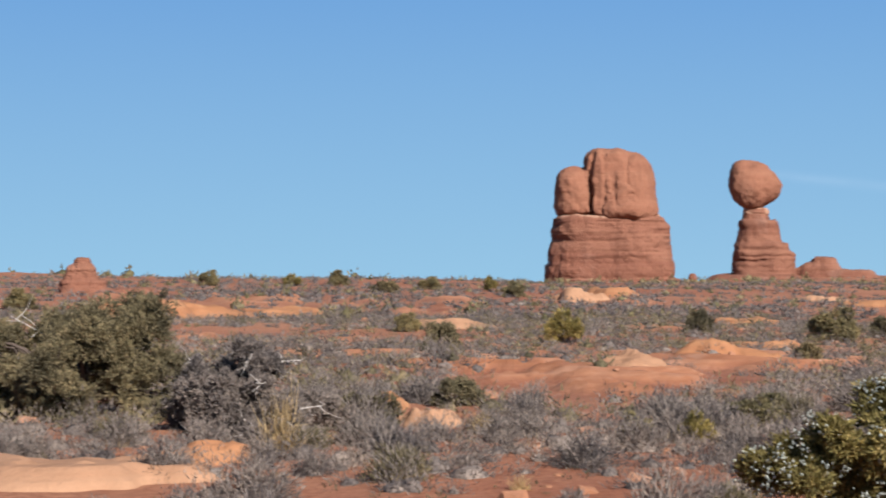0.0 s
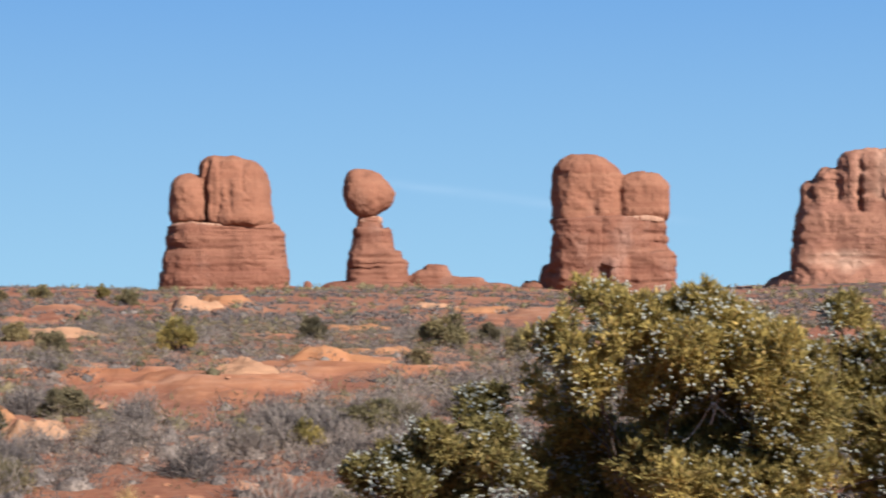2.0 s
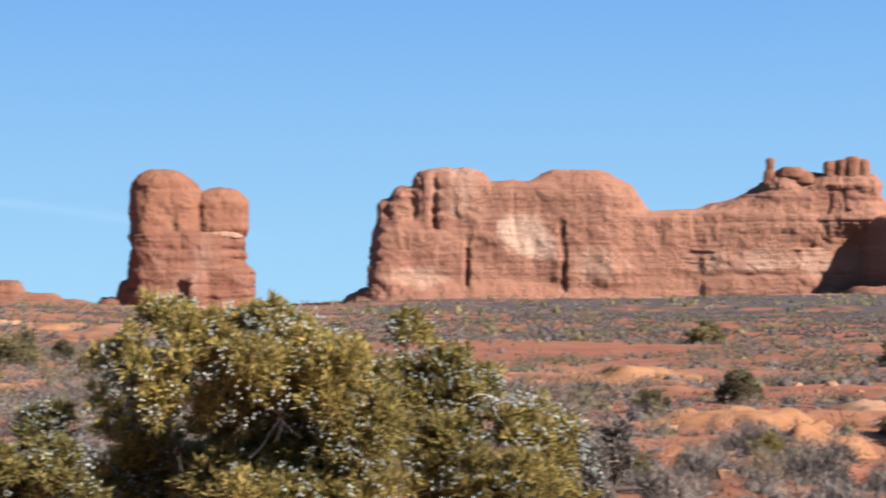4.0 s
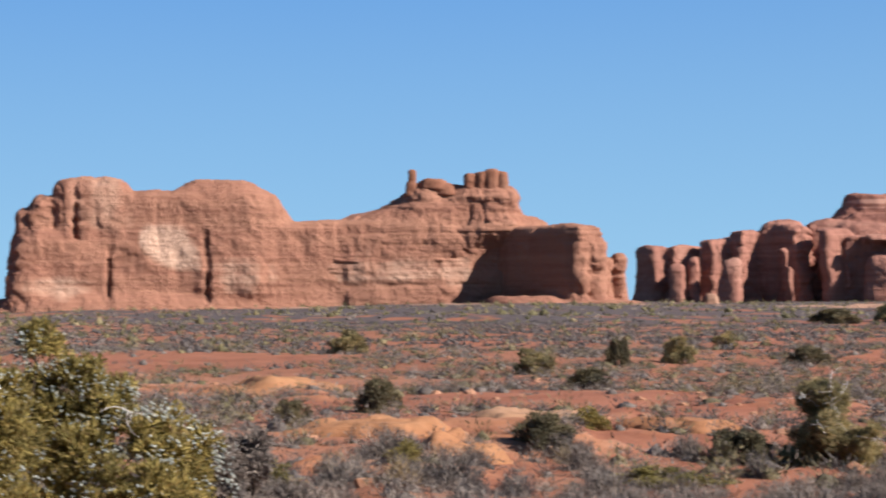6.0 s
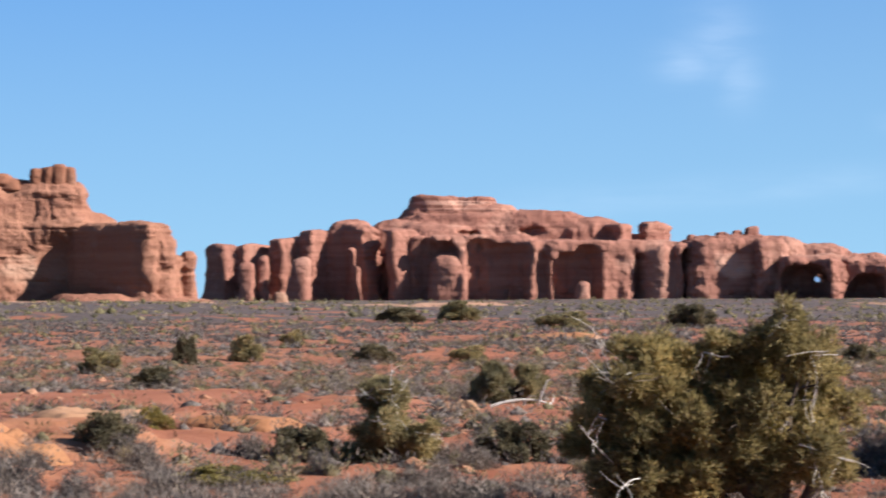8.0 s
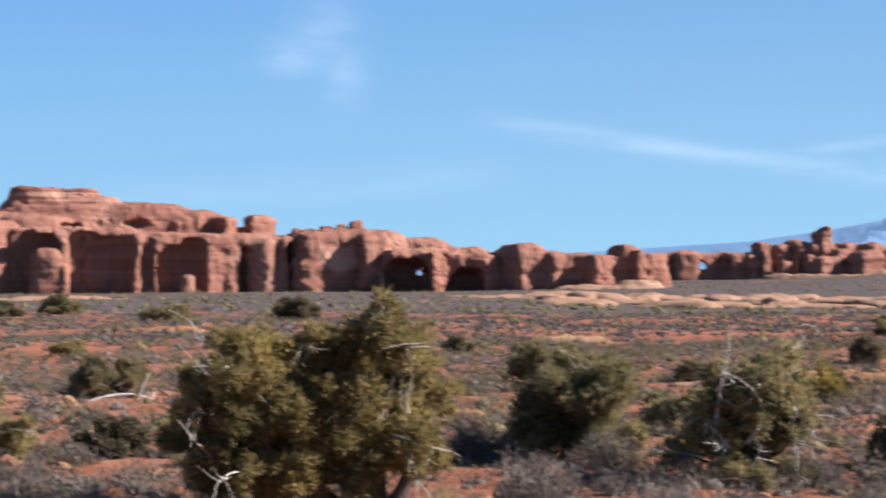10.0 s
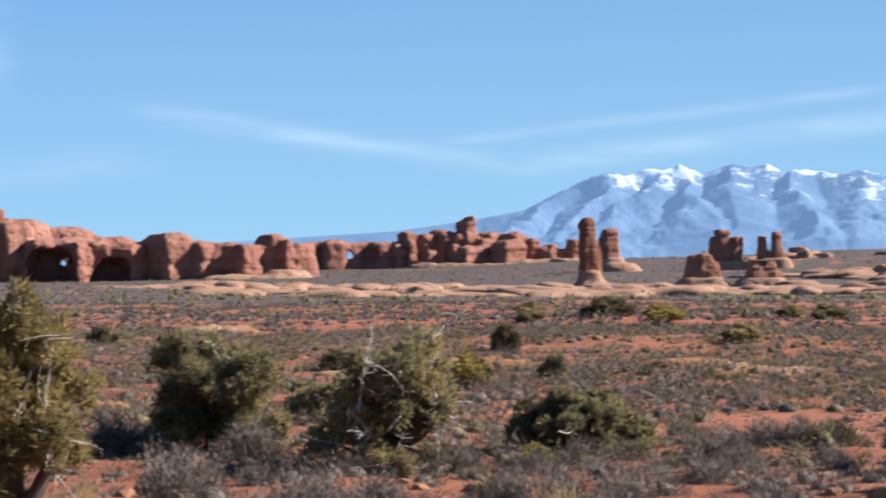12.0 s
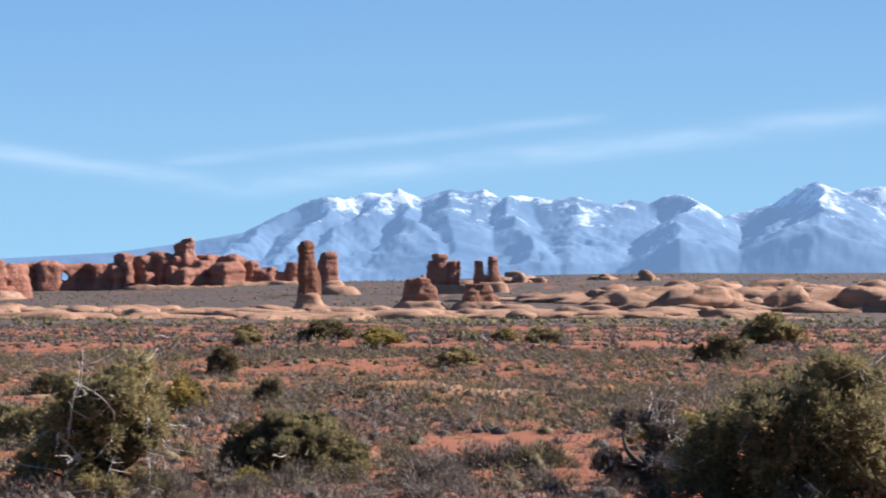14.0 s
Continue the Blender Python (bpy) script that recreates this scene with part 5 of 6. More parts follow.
MORE = [(62.74, 30, 0.6, 0.42, 1), (59.24, 41, 0.75, 0.5, 2), (70.68, 97, 1.65, 1.35, 0), (68.05, 62, 1.4, 0.7, 2), (66.35, 83, 1.6, 1.1, 0), (68.90, 91, 1.1, 1.25, 2), (66.69, 34, 1.0, 0.62, 2), (67.79, 39, 0.85, 0.5, 1),
        (72.12, 124, 1.5, 1.1, 0), (72.46, 34, 1.1, 0.6, 2), (78.66, 35, 1.2, 0.72, 2), (70.42, 30, 1.5, 0.36, 1), (74.48, 99, 2.0, 0.9, 2), (77.41, 100, 1.8, 0.9, 0)]
FURTHER = [(105.27, 132, 3.2, 1.45, 1), (101.46, 138, 1.9, 1.4, 0), (107.81, 87, 1.9, 0.9, 0), (103.83, 141, 3.6, 1.4, 2), (109.33, 142, 2.1, 1.0, 1), (110.34, 140, 2.5, 1.15, 0), (100.78, 82, 1.45, 1.2, 2), (99.77, 49, 0.95, 1.05, 1),
           (95.07, 40, 1.3, 0.8, 0), (102.14, 53, 0.7, 0.65, 2), (95.74, 71, 1.1, 0.72, 0), (114.07, 37, 1.5, 0.7, 1), (101.80, 30, 0.85, 0.45, 1), (101.96, 33, 1.3, 0.9, 2), (115.53, 95, 2.3, 1.25, 2)]
SKYLINE = [(22.0, 235, 2.2, 1.9, 0), (24.45, 240, 2.4, 1.6, 1), (25.8, 245, 2.5, 2.0, 0), (28.6, 230, 2.9, 1.6, 0), (30.3, 240, 1.9, 1.9, 1), (27.2, 215, 3.0, 1.3, 2), (31.1, 205, 2.4, 1.7, 0)]
LAST = [(95.28, 39, 1.2, 0.8, 0), (95.78, 69, 1.4, 0.75, 2), (99.81, 50, 0.9, 0.75, 2), (90.87, 97, 1.2, 0.75, 0), (88.84, 97, 1.45, 0.9, 2), (29.41, 33, 0.8, 0.5, 2), (26.70, 30, 1.1, 0.55, 2), (101.46, 135, 2.0, 1.05, 0), (16.47, 130, 2.3, 1.4, 0), (58.2, 27, 1.1, 0.6, 1), (117.02, 150, 5.0, 2.3, 0), (80.3, 250, 6.5, 2.3, 0), (84.0, 243, 5.5, 2.8, 2), (77.0, 330, 7.0, 3.3, 0), (75.3, 320, 7.5, 2.4, 2)]
size0 = ((1.5, 1.15), (1.5, 1.3), (1.6, 0.9))
for k, (az_, d_, w_, h_, kind_) in enumerate(BUSHES + MORE + FURTHER + SKYLINE + LAST):
    p = place(az_, d_, 0.05)
    wide_ = w_ / size0[kind_][0]
    copy_thing(kinds[kind_], Matrix.Translation(p) @ Matrix.Rotation(k * 2.4, 4, "Z") @ Matrix.Diagonal((wide_, wide_, h_ / size0[kind_][1], 1)))
for o in kinds:
    for ch in list(o.children):
        bpy.data.objects.remove(ch)
    bpy.data.objects.remove(o)


# ---- shrubs ----
def scatter(n, d0, d1, power, rng, az0=13.0, az1=122.0, thin=True):
    """Spots on the plain between two distances, thinned by the cover."""
    az = rng.uniform(az0, az1, n)
    d = (d0 ** power + (d1 ** power - d0 ** power) * rng.random(n)) ** (1 / power)
    x, y = d * np.sin(np.radians(az)), d * np.cos(np.radians(az))
    keep = (rng.random(n) < cover(az, d, x, y)) if thin else cover(az, d, x, y) > 0.42
    x, y, d = x[keep], y[keep], d[keep]
    return x, y, land(x, y), d


def ball_mesh(level):
    bm = bmesh.new()
    bmesh.ops.create_icosphere(bm, subdivisions=level, radius=1)
    v = np.array([q.co for q in bm.verts])
    f = np.array([[q.index for q in t.verts] for t in bm.faces])
    bm.free()
    return v, f


BALL_1, BALL_2, BALL_3 = ball_mesh(1), ball_mesh(2), ball_mesh(3)


def slivers(base, way, length, width, rng):
    """Many slim single leaves, each from its base along its way."""
    n = len(base)
    way = way / np.maximum(np.linalg.norm(way, axis=1, keepdims=True), 1e-6)
    side = np.cross(way, rng.normal(size=(n, 3)))
    side /= np.maximum(np.linalg.norm(side, axis=1, keepdims=True), 1e-6)
    L, Wd = np.broadcast_to(length, (n,))[:, None], np.broadcast_to(width, (n,))[:, None]
    v = np.stack([base + side * Wd * 0.5, base + way * L, base - side * Wd * 0.5], 1)
    return v.reshape(-1, 3), np.arange(n * 3).reshape(-1, 3)


def lumps(d, rng):
    """Uneven radius over directions, as low bushes have."""
    out = 1.0
    for f, a in ((3.0, 0.16), (5.5, 0.14), (9.0, 0.10)):
        w = rng.normal(size=(3,)) * f
        out = out + a * np.sin(d @ w + rng.uniform(0, 6.28)) + a * 0.7 * np.sin(d @ rng.normal(size=(3,)) * f + rng.uniform(0, 6.28))
    return out


def shrub_mesh(rng, n, w, h, length, width, up=0.5, core=0.80):
    """A dense inner body and leaves and twig ends that stand out of it."""
    seed = int(rng.integers(1 << 30))
    size = np.array([w / 2, w / 2, h]) * 0.9
    parts_ = []
    if core:
        v, f = BALL_3
        q = v * lumps(v, np.random.default_rng(seed))[:, None] * core
        q = q * (1 + 0.04 * rng.normal(size=(len(q), 1)))
        q[:, 2] = np.maximum(q[:, 2], -0.06)
        parts_.append((q * size, f))
    d = rng.normal(size=(n, 3))
    d[:, 2] = np.abs(d[:, 2]) * 0.9 + 0.02
    d /= np.linalg.norm(d, axis=1, keepdims=True)
    lump = lumps(d, np.random.default_rng(seed))
    p = d * size * (core * 0.85 + (1.0 - core * 0.85) * rng.random((n, 1)) ** 0.7) * lump[:, None]
    way = d + np.array([0, 0, up]) + rng.normal(size=(n, 3)) * 0.45
    parts_.append(slivers(p, way, length * rng.uniform(0.6, 1.4, n), width * rng.uniform(0.6, 1.4, n), rng))
    return joined(parts_)


def shrub_kind(name, label, cat, mat, seed, w, h, n, length, width, twigs=True, core=0.8):
    rng = np.random.default_rng(seed)
    o = thing(name, label, cat, "desert shrubs")
    if twigs:
        wood = []
        for k in range(26):
            a, t = rng.uniform(0, 6.283), rng.uniform(0.25, 1)
            wood.append(limb((0, 0, -0.06), (math.cos(a) * w * 0.5 * t, math.sin(a) * w * 0.5 * t, h * (1.02 - 0.4 * t * t)), 0.012, 0.003, rng, 0.12, 5, 4))
        v, f = joined(wood)
        tagged(finish("stem", v, f, TWIG, o), kind="stuff")
    v, f = shrub_mesh(rng, n, w, h, length, width, core=core)
    finish("foliage", v, f, mat, o)
    return o


shrubs = [shrub_kind("sagebrush", "rounded grey sagebrush with twiggy stems on red sand", "sagebrush", SAGE, 301, 0.9, 0.5, 2300, 0.075, 0.013, core=0.45),
          shrub_kind("sagebrush", "sparse grey sagebrush with bare twigs on red sand", "sagebrush", SAGE, 302, 0.8, 0.45, 1700, 0.085, 0.010, core=0.45),
          shrub_kind("desert_shrub", "grey green rabbitbrush on red sand", "shrub", BRUSH, 303, 0.75, 0.45, 2100, 0.075, 0.013, core=0.45),
          shrub_kind("grass_tuft", "dry straw-coloured grass tuft", "grass tuft", STRAW, 304, 0.42, 0.36, 420, 0.2, 0.009, False, 0.0)]
rng = np.random.default_rng(400)
X, Y, Z, D = scatter(900, 19.0, 36, 1.6, rng)
count = 0
for x, y, z, d in zip(X, Y, Z, D):
    if count >= 290:
        break
    kind_ = int(rng.choice(4, p=(0.5, 0.25, 0.17, 0.08)))
    s = float(rng.uniform(0.55, 1.3))
    copy_thing(shrubs[kind_], Matrix.Translation((x, y, z - 0.03)) @ Matrix.Rotation(float(rng.uniform(0, 6.28)), 4, "Z") @ Matrix.Diagonal((s, s, s * float(rng.uniform(0.8, 1.15)), 1)))
    count += 1
# a straw tuft that stands out beside the thicket
copy_thing(shrubs[3], Matrix.Translation(place(24.2, 26.5)) @ Matrix.Diagonal((1.3, 1.3, 2.0, 1)))
for o in shrubs:
    for ch in list(o.children):
        bpy.data.objects.remove(ch)
    bpy.data.objects.remove(o)


def shrub_field(name, label, mat, seed, n, d0, d1, power, sprigs, w, h, length, width, ball=BALL_1, core=0.82, small=0.5, lean_up=0.4, stretch=(13.0, 122.0, True)):
    """Shrubs too many and too far to count, as one mesh: a lumpy body each, and leaves that stand out of it."""
    rng = np.random.default_rng(seed)
    X, Y, Z, D = scatter(n, d0, d1, power, rng, *stretch)
    k = len(X)
    s = small + (1.35 - small) * rng.random(k) ** 1.6
    foot = np.stack([X, Y, Z - 0.04], -1)[:, None]
    size = np.array([w / 2, w / 2, h]) * s[:, None, None] * np.stack([rng.uniform(0.8, 1.3, k), rng.uniform(0.8, 1.3, k), rng.uniform(0.75, 1.25, k)], -1)[:, None]
    parts_ = []
    if ball:
        v, f = ball
        wob = 1 + 0.22 * np.sin(v @ (rng.normal(size=(3, k)) * 4) + rng.uniform(0, 6.28, k)).T + 0.05 * rng.normal(size=(k, len(v)))
        q = v[None] * wob[..., None] * core
        q[..., 2] = np.maximum(q[..., 2], -0.1)
        parts_.append(((q * size + foot).reshape(-1, 3), (np.arange(k)[:, None, None] * len(v) + f[None]).reshape(-1, 3)))
    d = rng.normal(size=(k, sprigs, 3))
    d[..., 2] = np.abs(d[..., 2]) * 0.9 + 0.05
    d /= np.linalg.norm(d, axis=2, keepdims=True)
    p = d * (core * 0.9 + (1.0 - core * 0.9) * rng.random((k, sprigs, 1)) ** 1.3) * size
    way = (d + np.array([0, 0, lean_up]) + rng.normal(size=(k, sprigs, 3)) * 0.4).reshape(-1, 3)
    big = np.repeat(np.sqrt(s), sprigs) * rng.uniform(0.6, 1.3, k * sprigs)
    parts_.append(slivers((p + foot).reshape(-1, 3), way, length * big, width * big, rng))
    v, f = joined(parts_)
    ob = finish(name, v, f, mat)
    tagged(ob, label, "shrubs", kind="stuff")


shrub_field("sagebrush_field", "grey sagebrush close over red sand", SAGE, 500, 3000, 25, 64, 1.3, 170, 0.72, 0.40, 0.085, 0.017, BALL_2, 0.3)
shrub_field("sagebrush_field", "grey sagebrush scattered over red sand", SAGE, 501, 13500, 33, 130, 1.35, 52, 0.85, 0.42, 0.12, 0.034, BALL_1, 0.4)
shrub_field("brush_field", "grey green brush scattered over red sand", BRUSH, 502, 6200, 30, 130, 1.35, 56, 0.88, 0.48, 0.12, 0.034, BALL_1, 0.4)
shrub_field("sagebrush_field", "grey sagebrush plain", SAGE, 503, 17000, 105, 330, 1.35, 18, 1.15, 0.46, 0.26, 0.12, BALL_1, 0.5)
shrub_field("brush_field", "dark green brush dotting the plain", JUNIPER_DARK, 504, 2400, 105, 420, 1.35, 26, 1.2, 0.8, 0.30, 0.14, BALL_1, 0.55)
shrub_field("sagebrush_field", "distant grey sagebrush plain", SAGE, 505, 21000, 320, 1600, 1.6, 5, 1.9, 0.6, 0.6, 0.5, BALL_1, 0.5)
shrub_field("brush_field", "distant dark green juniper scrub", JUNIPER_DARK, 506, 11000, 320, 2000, 1.5, 8, 2.6, 1.6, 0.8, 0.5, BALL_1, 0.6)
shrub_field("brush_field", "small grey brush close over the rocky slope", SAGE, 509, 3000, 46, 125, 1.3, 56, 0.75, 0.42, 0.11, 0.034, BALL_1, 0.35, stretch=(16.0, 50.0, False))
shrub_field("brush_field", "small olive brush on the rocky slope", BRUSH, 510, 900, 46, 125, 1.3, 56, 0.85, 0.5, 0.11, 0.034, BALL_1, 0.35, stretch=(16.0, 76.0, False))
shrub_field("brush_field", "dark brown brush close over red sand", BRUSH, 511, 2000, 38, 125, 1.3, 56, 0.95, 0.5, 0.12, 0.036, BALL_1, 0.35, stretch=(80.0, 122.0, False))
shrub_field("sagebrush_field", "low pale grey sagebrush close by", SAGE, 512, 620, 22.5, 31, 1.3, 230, 0.8, 0.42, 0.085, 0.014, BALL_2, 0.35, stretch=(14.0, 121.0, False))
shrub_field("dry_brush_field", "low dead brush and litter on red sand", BRUSH, 507, 5200, 18, 90, 1.4, 18, 0.30, 0.13, 0.07, 0.018, None)
shrub_field("dry_grass_field", "thin dry grass between the shrubs", STRAW, 508, 700, 18, 70, 1.4, 30, 0.26, 0.14, 0.14, 0.008, None)


def stones(seed, n, d0, d1, size):
    """Loose stones and chips on the sand, in one mesh."""
    rng = np.random.default_rng(seed)
    az = rng.uniform(13, 122, n)
    d = rng.uniform(d0, d1, n)
    x, y = d * np.sin(np.radians(az)), d * np.cos(np.radians(az))
    patch = vnoise(x / 7, y / 7, x * 0, seed) > rng.uniform(-0.3, 0.6, n)
    x, y = x[patch], y[patch]
    p = np.stack([x, y, land(x, y)], -1)
    shape = np.array([[1, 0.1, 0], [-0.9, 0.2, 0], [0.1, 0.8, 0], [0, -1, 0], [0.5, 0.4, 0.5], [-0.4, -0.3, 0.6], [0.4, -0.5, 0.45], [-0.5, 0.4, 0.4]])
    tri = np.array([[0, 2, 4], [2, 1, 7], [1, 3, 5], [3, 0, 6], [4, 2, 7], [5, 3, 6], [7, 1, 5], [6, 0, 4], [4, 7, 5], [4, 5, 6]])
    s = size * rng.uniform(0.3, 1.0, (len(p), 1, 1)) ** 2 * (1 + rng.normal(size=(len(p), 8, 3)) * 0.16)
    a = rng.uniform(0, 6.283, len(p))[:, None]
    q = shape[None] * s
    q = np.stack([q[..., 0] * np.cos(a) - q[..., 1] * np.sin(a), q[..., 0] * np.sin(a) + q[..., 1] * np.cos(a), q[..., 2] - 0.02], -1)
    ob = finish("stones", (q + p[:, None]).reshape(-1, 3), (np.arange(len(p))[:, None, None] * 8 + tri[None]).reshape(-1, 3), NEAR_STONE, smooth=False)
    tagged(ob, "loose pinkish sandstone chips strewn on red sand", "stones", kind="stuff")


NEAR_STONE = sandstone("loose_sandstone", (0.333, 0.175, 0.108), (0.263, 0.116, 0.063), (0.376, 0.228, 0.154), size=0.1, band=0.3)
stones(520, 5000, 18, 130, 0.26)


def fallen_log(label, az, d, length, turn, seed):
    rng = np.random.default_rng(seed)
    o = thing("fallen_log", label, "log", "fallen logs", at=place(az, d))
    a = radians(turn - az)
    e = np.array([math.cos(a), math.sin(a), 0])
    v, f = limb(-e * length / 2 + [0, 0, 0.05], e * length / 2 + [0, 0, 0.09], 0.045, 0.02, rng, 0.05, 10, 8)
    finish("bole", v, f, DEAD, o)
    for k in range(3):
        s0 = e * length * rng.uniform(-0.2, 0.4) + [0, 0, 0.08]
        v, f = limb(s0, s0 + e * 0.35 + rng.normal(size=3) * 0.18 + [0, 0, 0.22], 0.03, 0.008, rng, 0.15, 6, 5)
        finish("branch", v, f, DEAD, o)


fallen_log("bleached fallen juniper log on red sand", 78.9, 47, 1.5, 8, 801)
fallen_log("long bleached fallen branch among low shrubs", 114.2, 53, 2.0, -10, 802)


# ---- slickrock ----
def slab(az, d, w, h, seed, mat, label):
    """A low ledged hump of rock that swells out of the sand."""
    rng = np.random.default_rng(seed)
    rings, seg = 22, 64
    r, th = np.meshgrid(np.linspace(0.0, 1.0, rings) ** 0.8, np.arange(seg) * 2 * math.pi / seg, indexing="ij")
    turn = rng.uniform(-0.4, 0.4) - radians(az)
    cu, su = np.cos(th), np.sin(th)
    edge = 1 + 0.30 * vnoise(cu * 1.6 + seed, su * 1.6, cu * 0, seed) + 0.16 * vnoise(cu * 4 + seed, su * 4, cu * 0, seed + 1)
    a, b = cu * r * edge * w / 2, su * r * edge * w / 2 * rng.uniform(0.6, 1.0)
    x, y = a * math.cos(turn) - b * math.sin(turn), a * math.sin(turn) + b * math.cos(turn)
    p = place(az, d)
    swell = np.clip((1 - r) * 2.2, 0, 1)
    swell = swell * swell * (3 - 2 * swell)
    relief = 0.75 + 0.32 * fbm(x * 1.6 / max(w, 1) * 2.5 + seed, y * 1.6 / max(w, 1) * 2.5, x * 0, 3, seed + 2)
    z = swell * relief
    ledges = np.floor(z * 4 + 0.3 * vnoise(x * 1.5, y * 1.5, x * 0, seed + 3)) / 4
    z = (0.55 * z + 0.45 * ledges) * h - 0.25 * np.clip((r - 0.86) / 0.14, 0, 1) + 0.02
    z = z + land(x + p.x, y + p.y) - p.z
    i, j = np.meshgrid(np.arange(rings - 1), np.arange(seg), indexing="ij")
    j2 = (j + 1) % seg
    faces = np.stack([i * seg + j, (i + 1) * seg + j, (i + 1) * seg + j2, i * seg + j2], -1).reshape(-1, 4)
    ob = finish("slickrock_slab", np.stack([x, y, z], -1).reshape(-1, 3), faces, mat)
    ob.location = p
    return tagged(ob, label, "rock slab", "slickrock slabs")


NEAR_PALE = sandstone("pale_slab_sandstone", (0.336, 0.191, 0.114), (0.282, 0.147, 0.084), (0.369, 0.228, 0.152), size=0.12, band=0.4)
NEAR_RED = sandstone("orange_slab_sandstone", (0.315, 0.152, 0.075), (0.271, 0.114, 0.054), (0.347, 0.196, 0.108), size=0.15, band=0.4)
SLABS = [(18.5, 24.8, 3.6, 0.22), (21.8, 26.0, 1.6, 0.18), (26.9, 33, 1.3, 0.2), (28.6, 30, 1.0, 0.2), (61.5, 38, 3.0, 0.22), (63.5, 33, 2.4, 0.3), (66.5, 42, 2.6, 0.2), (71.0, 40, 2.2, 0.2), (58.5, 62, 5, 0.25), (34.0, 50, 2.5, 0.3), (37.4, 61, 3.2, 0.35), (38.5, 75, 3.4, 0.3), (32.9, 170, 5, 0.9), (34.1, 190, 6, 0.9), (37.9, 110, 4, 0.4), (40.2, 190, 5, 0.5), (41.5, 160, 6, 0.4)]
SLABS2 = [(105.5, 56, 4, 0.2), (108.7, 55, 3.2, 0.22), (112.0, 58, 1.6, 0.25), (110.5, 66, 3, 0.2), (96.5, 66, 3, 0.2), (88.9, 44, 1.2, 0.2), (100.2, 72, 4, 0.2), (29.0, 95, 5, 0.45), (20.5, 110, 9, 0.9), (24, 120, 6, 0.5), (77, 45, 1.2, 0.2), (80, 140, 6, 0.4), (47, 200, 8, 0.5), (92, 120, 5, 0.4)]
for k, (az_, d_, w_, h_) in enumerate(SLABS + SLABS2):
    pale = k % 3 == 0
    slab(az_, d_, w_ * 1.15, h_ * 1.3, 600 + k, NEAR_PALE if pale else NEAR_RED, "smooth pale slickrock slab half sunk in sand" if pale else "low rounded orange slickrock hump in red sand")


def dunes(name, label, az0, az1, d0, d1, high, seed, share, rise=1.5, size=1.0):
    """Pale petrified dunes: rounded humps that rise out of the plain."""
    az = np.radians(np.arange(az0, az1, 0.05))
    d = np.arange(d0, d1, 3.0)
    A, D = np.meshgrid(az, d, indexing="ij")
    X, Y = D * np.sin(A), D * np.cos(A)
    P, Q = X * 0.8 - Y * 0.6, X * 0.6 + Y * 0.8
    P, Q = P / size, Q / size
    P = P + 9 * vnoise(P / 31, Q / 31, P * 0, seed + 2)
    h = np.abs(vnoise(P / 120, Q / 30, P * 0, seed)) + 0.5 * np.abs(vnoise(P / 40, Q / 13, P * 0, seed + 1)) + 0.2 * vnoise(P / 7, Q / 7, P * 0, seed + 6) + 0.5 * vnoise(P / 120, Q / 90, P * 0, seed + 7)
    edge = np.clip((np.degrees(A) - az0) / rise, 0, 1) * np.clip((az1 - np.degrees(A)) / 1.5, 0, 1) * np.clip((D - d0) / 30, 0, 1) * np.clip((d1 - D) / 40, 0, 1)
    lump = np.clip((h - 0.55 + 0.4 * share) * 1.5, 0, 1)
    lump = np.floor(lump * 5 + 0.2 * vnoise(X / 9, Y / 9, X * 0, seed + 4)) / 5 * 0.35 + lump * 0.65
    Z = land(X, Y) - 0.8 + (high + 0.8) * lump * edge + 0.25 * vnoise(X / 6, Y / 6, X * 0, seed + 5) * edge
    na, nd = A.shape
    i, j = np.meshgrid(np.arange(na - 1), np.arange(nd - 1), indexing="ij")
    faces = np.stack([i * nd + j, i * nd + j + 1, (i + 1) * nd + j + 1, (i + 1) * nd + j], -1).reshape(-1, 4)
    ob = finish(name, np.stack([X, Y, Z], -1).reshape(-1, 3), faces, PALE)
    tagged(ob, label, "slickrock", kind="structure")


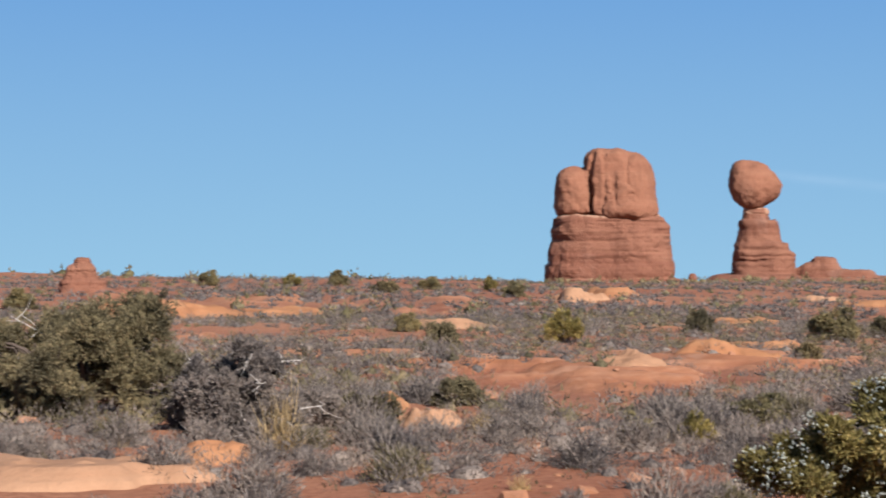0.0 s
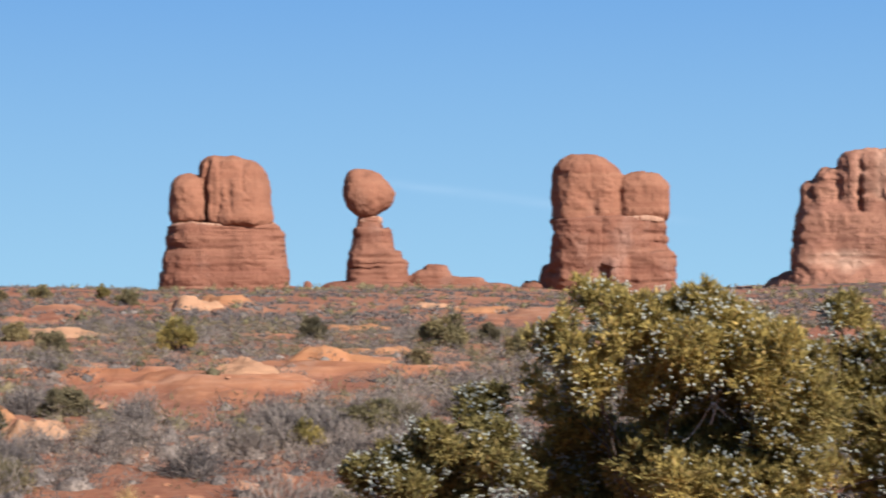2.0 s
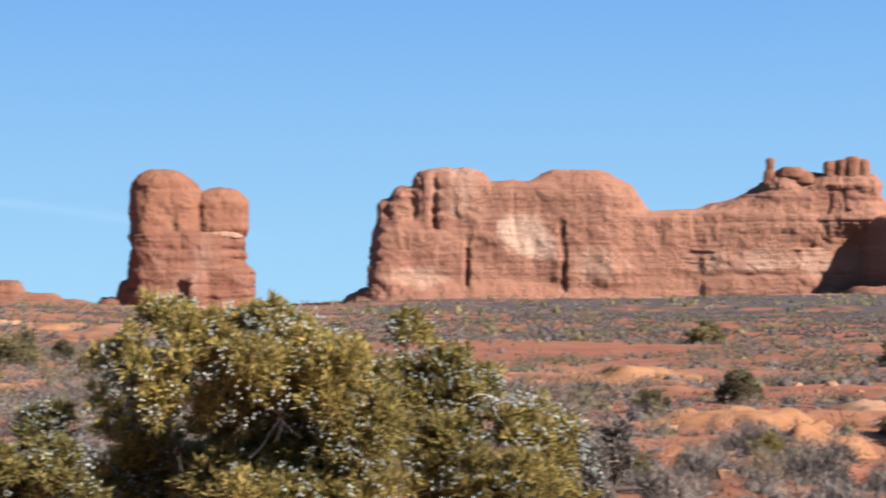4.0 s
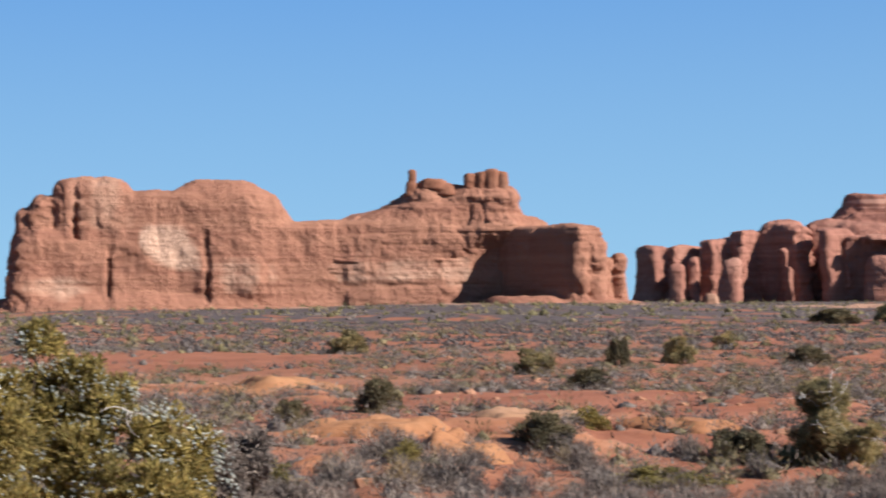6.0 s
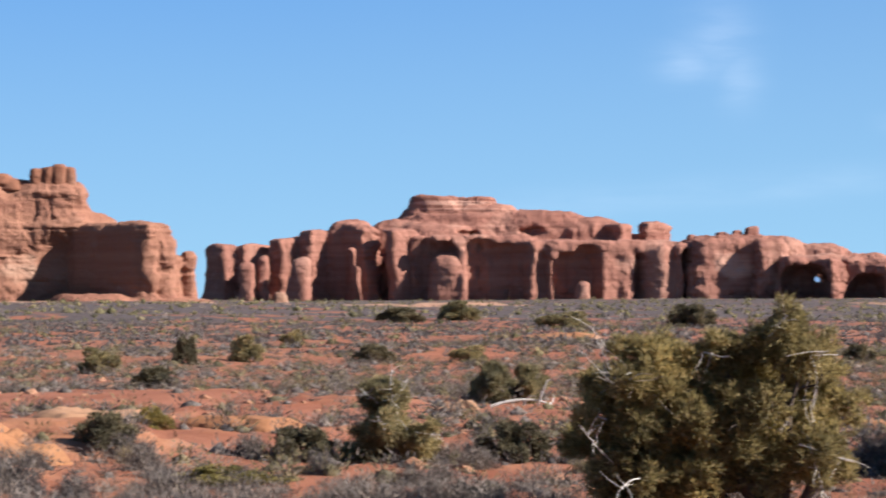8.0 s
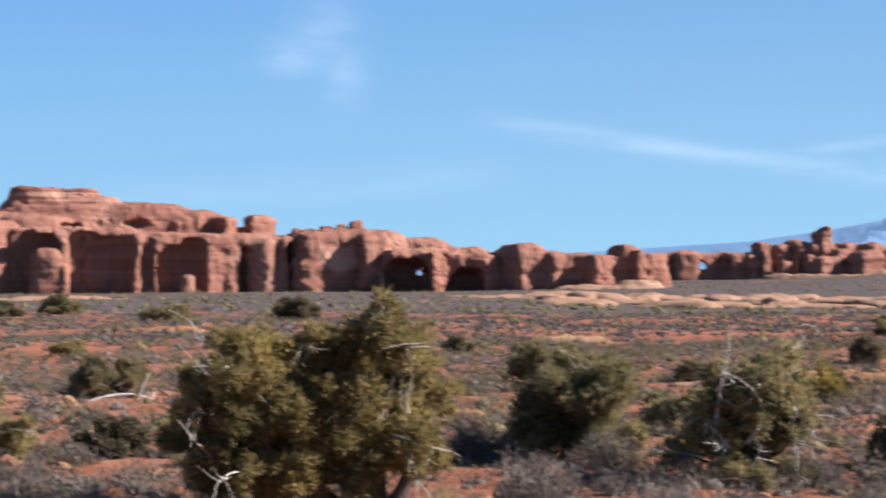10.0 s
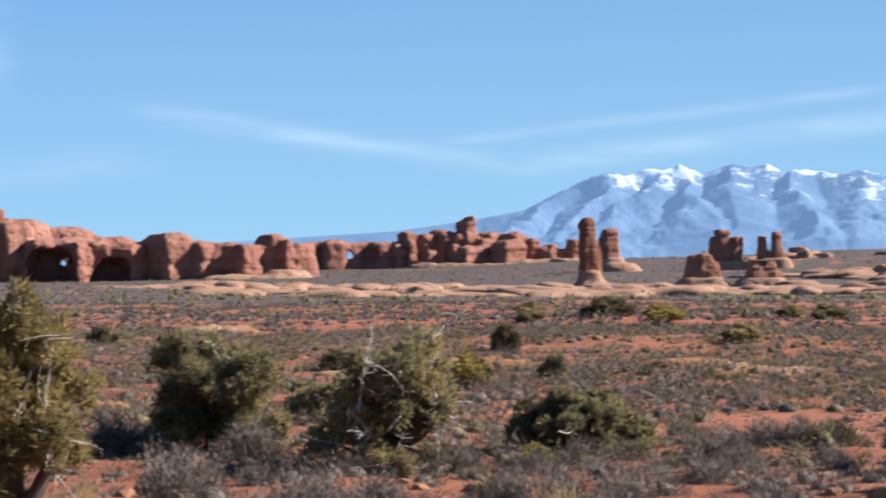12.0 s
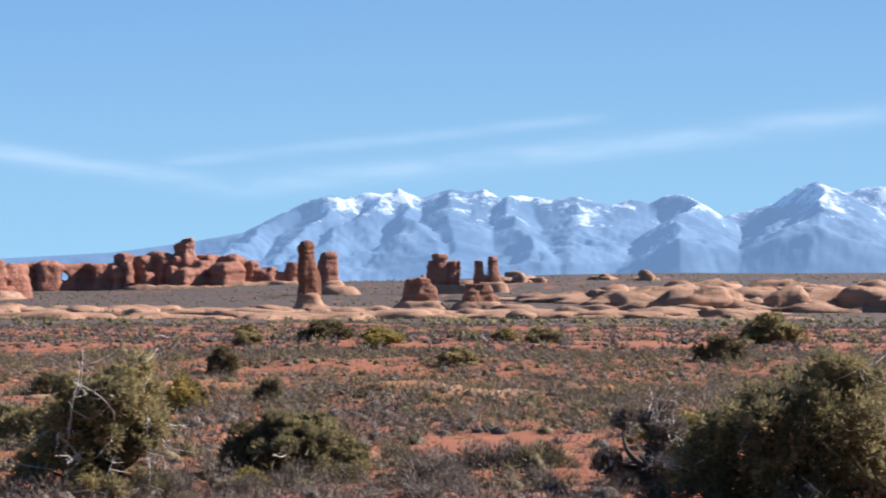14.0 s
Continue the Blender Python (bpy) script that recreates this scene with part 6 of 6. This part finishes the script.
def whalebacks(name, label, seed, n, az0, az1, d0, d1, wide, high, grow):
    """Rounded backs of pale rock, close together, with brush in the hollows between them."""
    rng = np.random.default_rng(seed)
    az, d = rng.uniform(az0, az1, n), rng.uniform(d0, d1, n)
    x, y = d * np.sin(np.radians(az)), d * np.cos(np.radians(az))
    keep = vnoise(x / 90, y / 60, x * 0, seed) + 0.5 * vnoise(x / 35, y / 35, x * 0, seed + 1) > -0.12
    keep &= ~((az > 105.6) & (az < 109.4) & (d > 880) & (d < 1400))
    az, d, x, y = az[keep], d[keep], x[keep], y[keep]
    k = len(x)
    v, f = BALL_3
    rise = np.clip((az - az0) / grow, 0.25, 1)
    size = np.stack([rng.uniform(0.5, 1.0, k) * wide, rng.uniform(0.35, 0.7, k) * wide, rng.uniform(0.35, 1.0, k) * high * rise], -1)[:, None]
    size[..., :2] *= rng.uniform(0.5, 1.0, (k, 1, 1))
    a = np.radians(rng.uniform(-35, 35, k) - az + 90)[:, None]
    q = v[None] * size
    q = np.stack([q[..., 0] * np.sin(a) + q[..., 1] * np.cos(a), q[..., 1] * np.sin(a) - q[..., 0] * np.cos(a), q[..., 2]], -1)
    p = q + np.stack([x, y, 0 * x], -1)[:, None]
    lump = 1 + 0.45 * vnoise(p[..., 0] / 12, p[..., 1] / 12, p[..., 2] / 4, seed + 2) + 0.28 * vnoise(p[..., 0] / 5, p[..., 1] / 5, p[..., 2] / 1.6, seed + 3)
    p = q * lump[..., None] + np.stack([x, y, land(x, y) - 0.4], -1)[:, None]
    ob = finish(name, p.reshape(-1, 3), (np.arange(k)[:, None, None] * len(v) + f[None]).reshape(-1, 3), PALE)
    tagged(ob, label, "slickrock", kind="stuff")


whalebacks("slickrock_humps", "pale pink petrified dunes in low rounded backs", 700, 560, 89, 117, 770, 990, 22, 3.6, 3.0)
whalebacks("slickrock_humps", "tall pale pink slickrock backs with brush between", 710, 470, 107, 122, 880, 1160, 34, 11.0, 7.0)
whalebacks("slickrock_humps", "small pale outcrops on the far plain", 715, 70, 108, 114, 1500, 1700, 20, 9.0, 1.0)
dunes("slickrock_ledges", "pale ledges at the foot of the cliffs", 50, 91, 700, 800, 1.2, 720, 0.05)
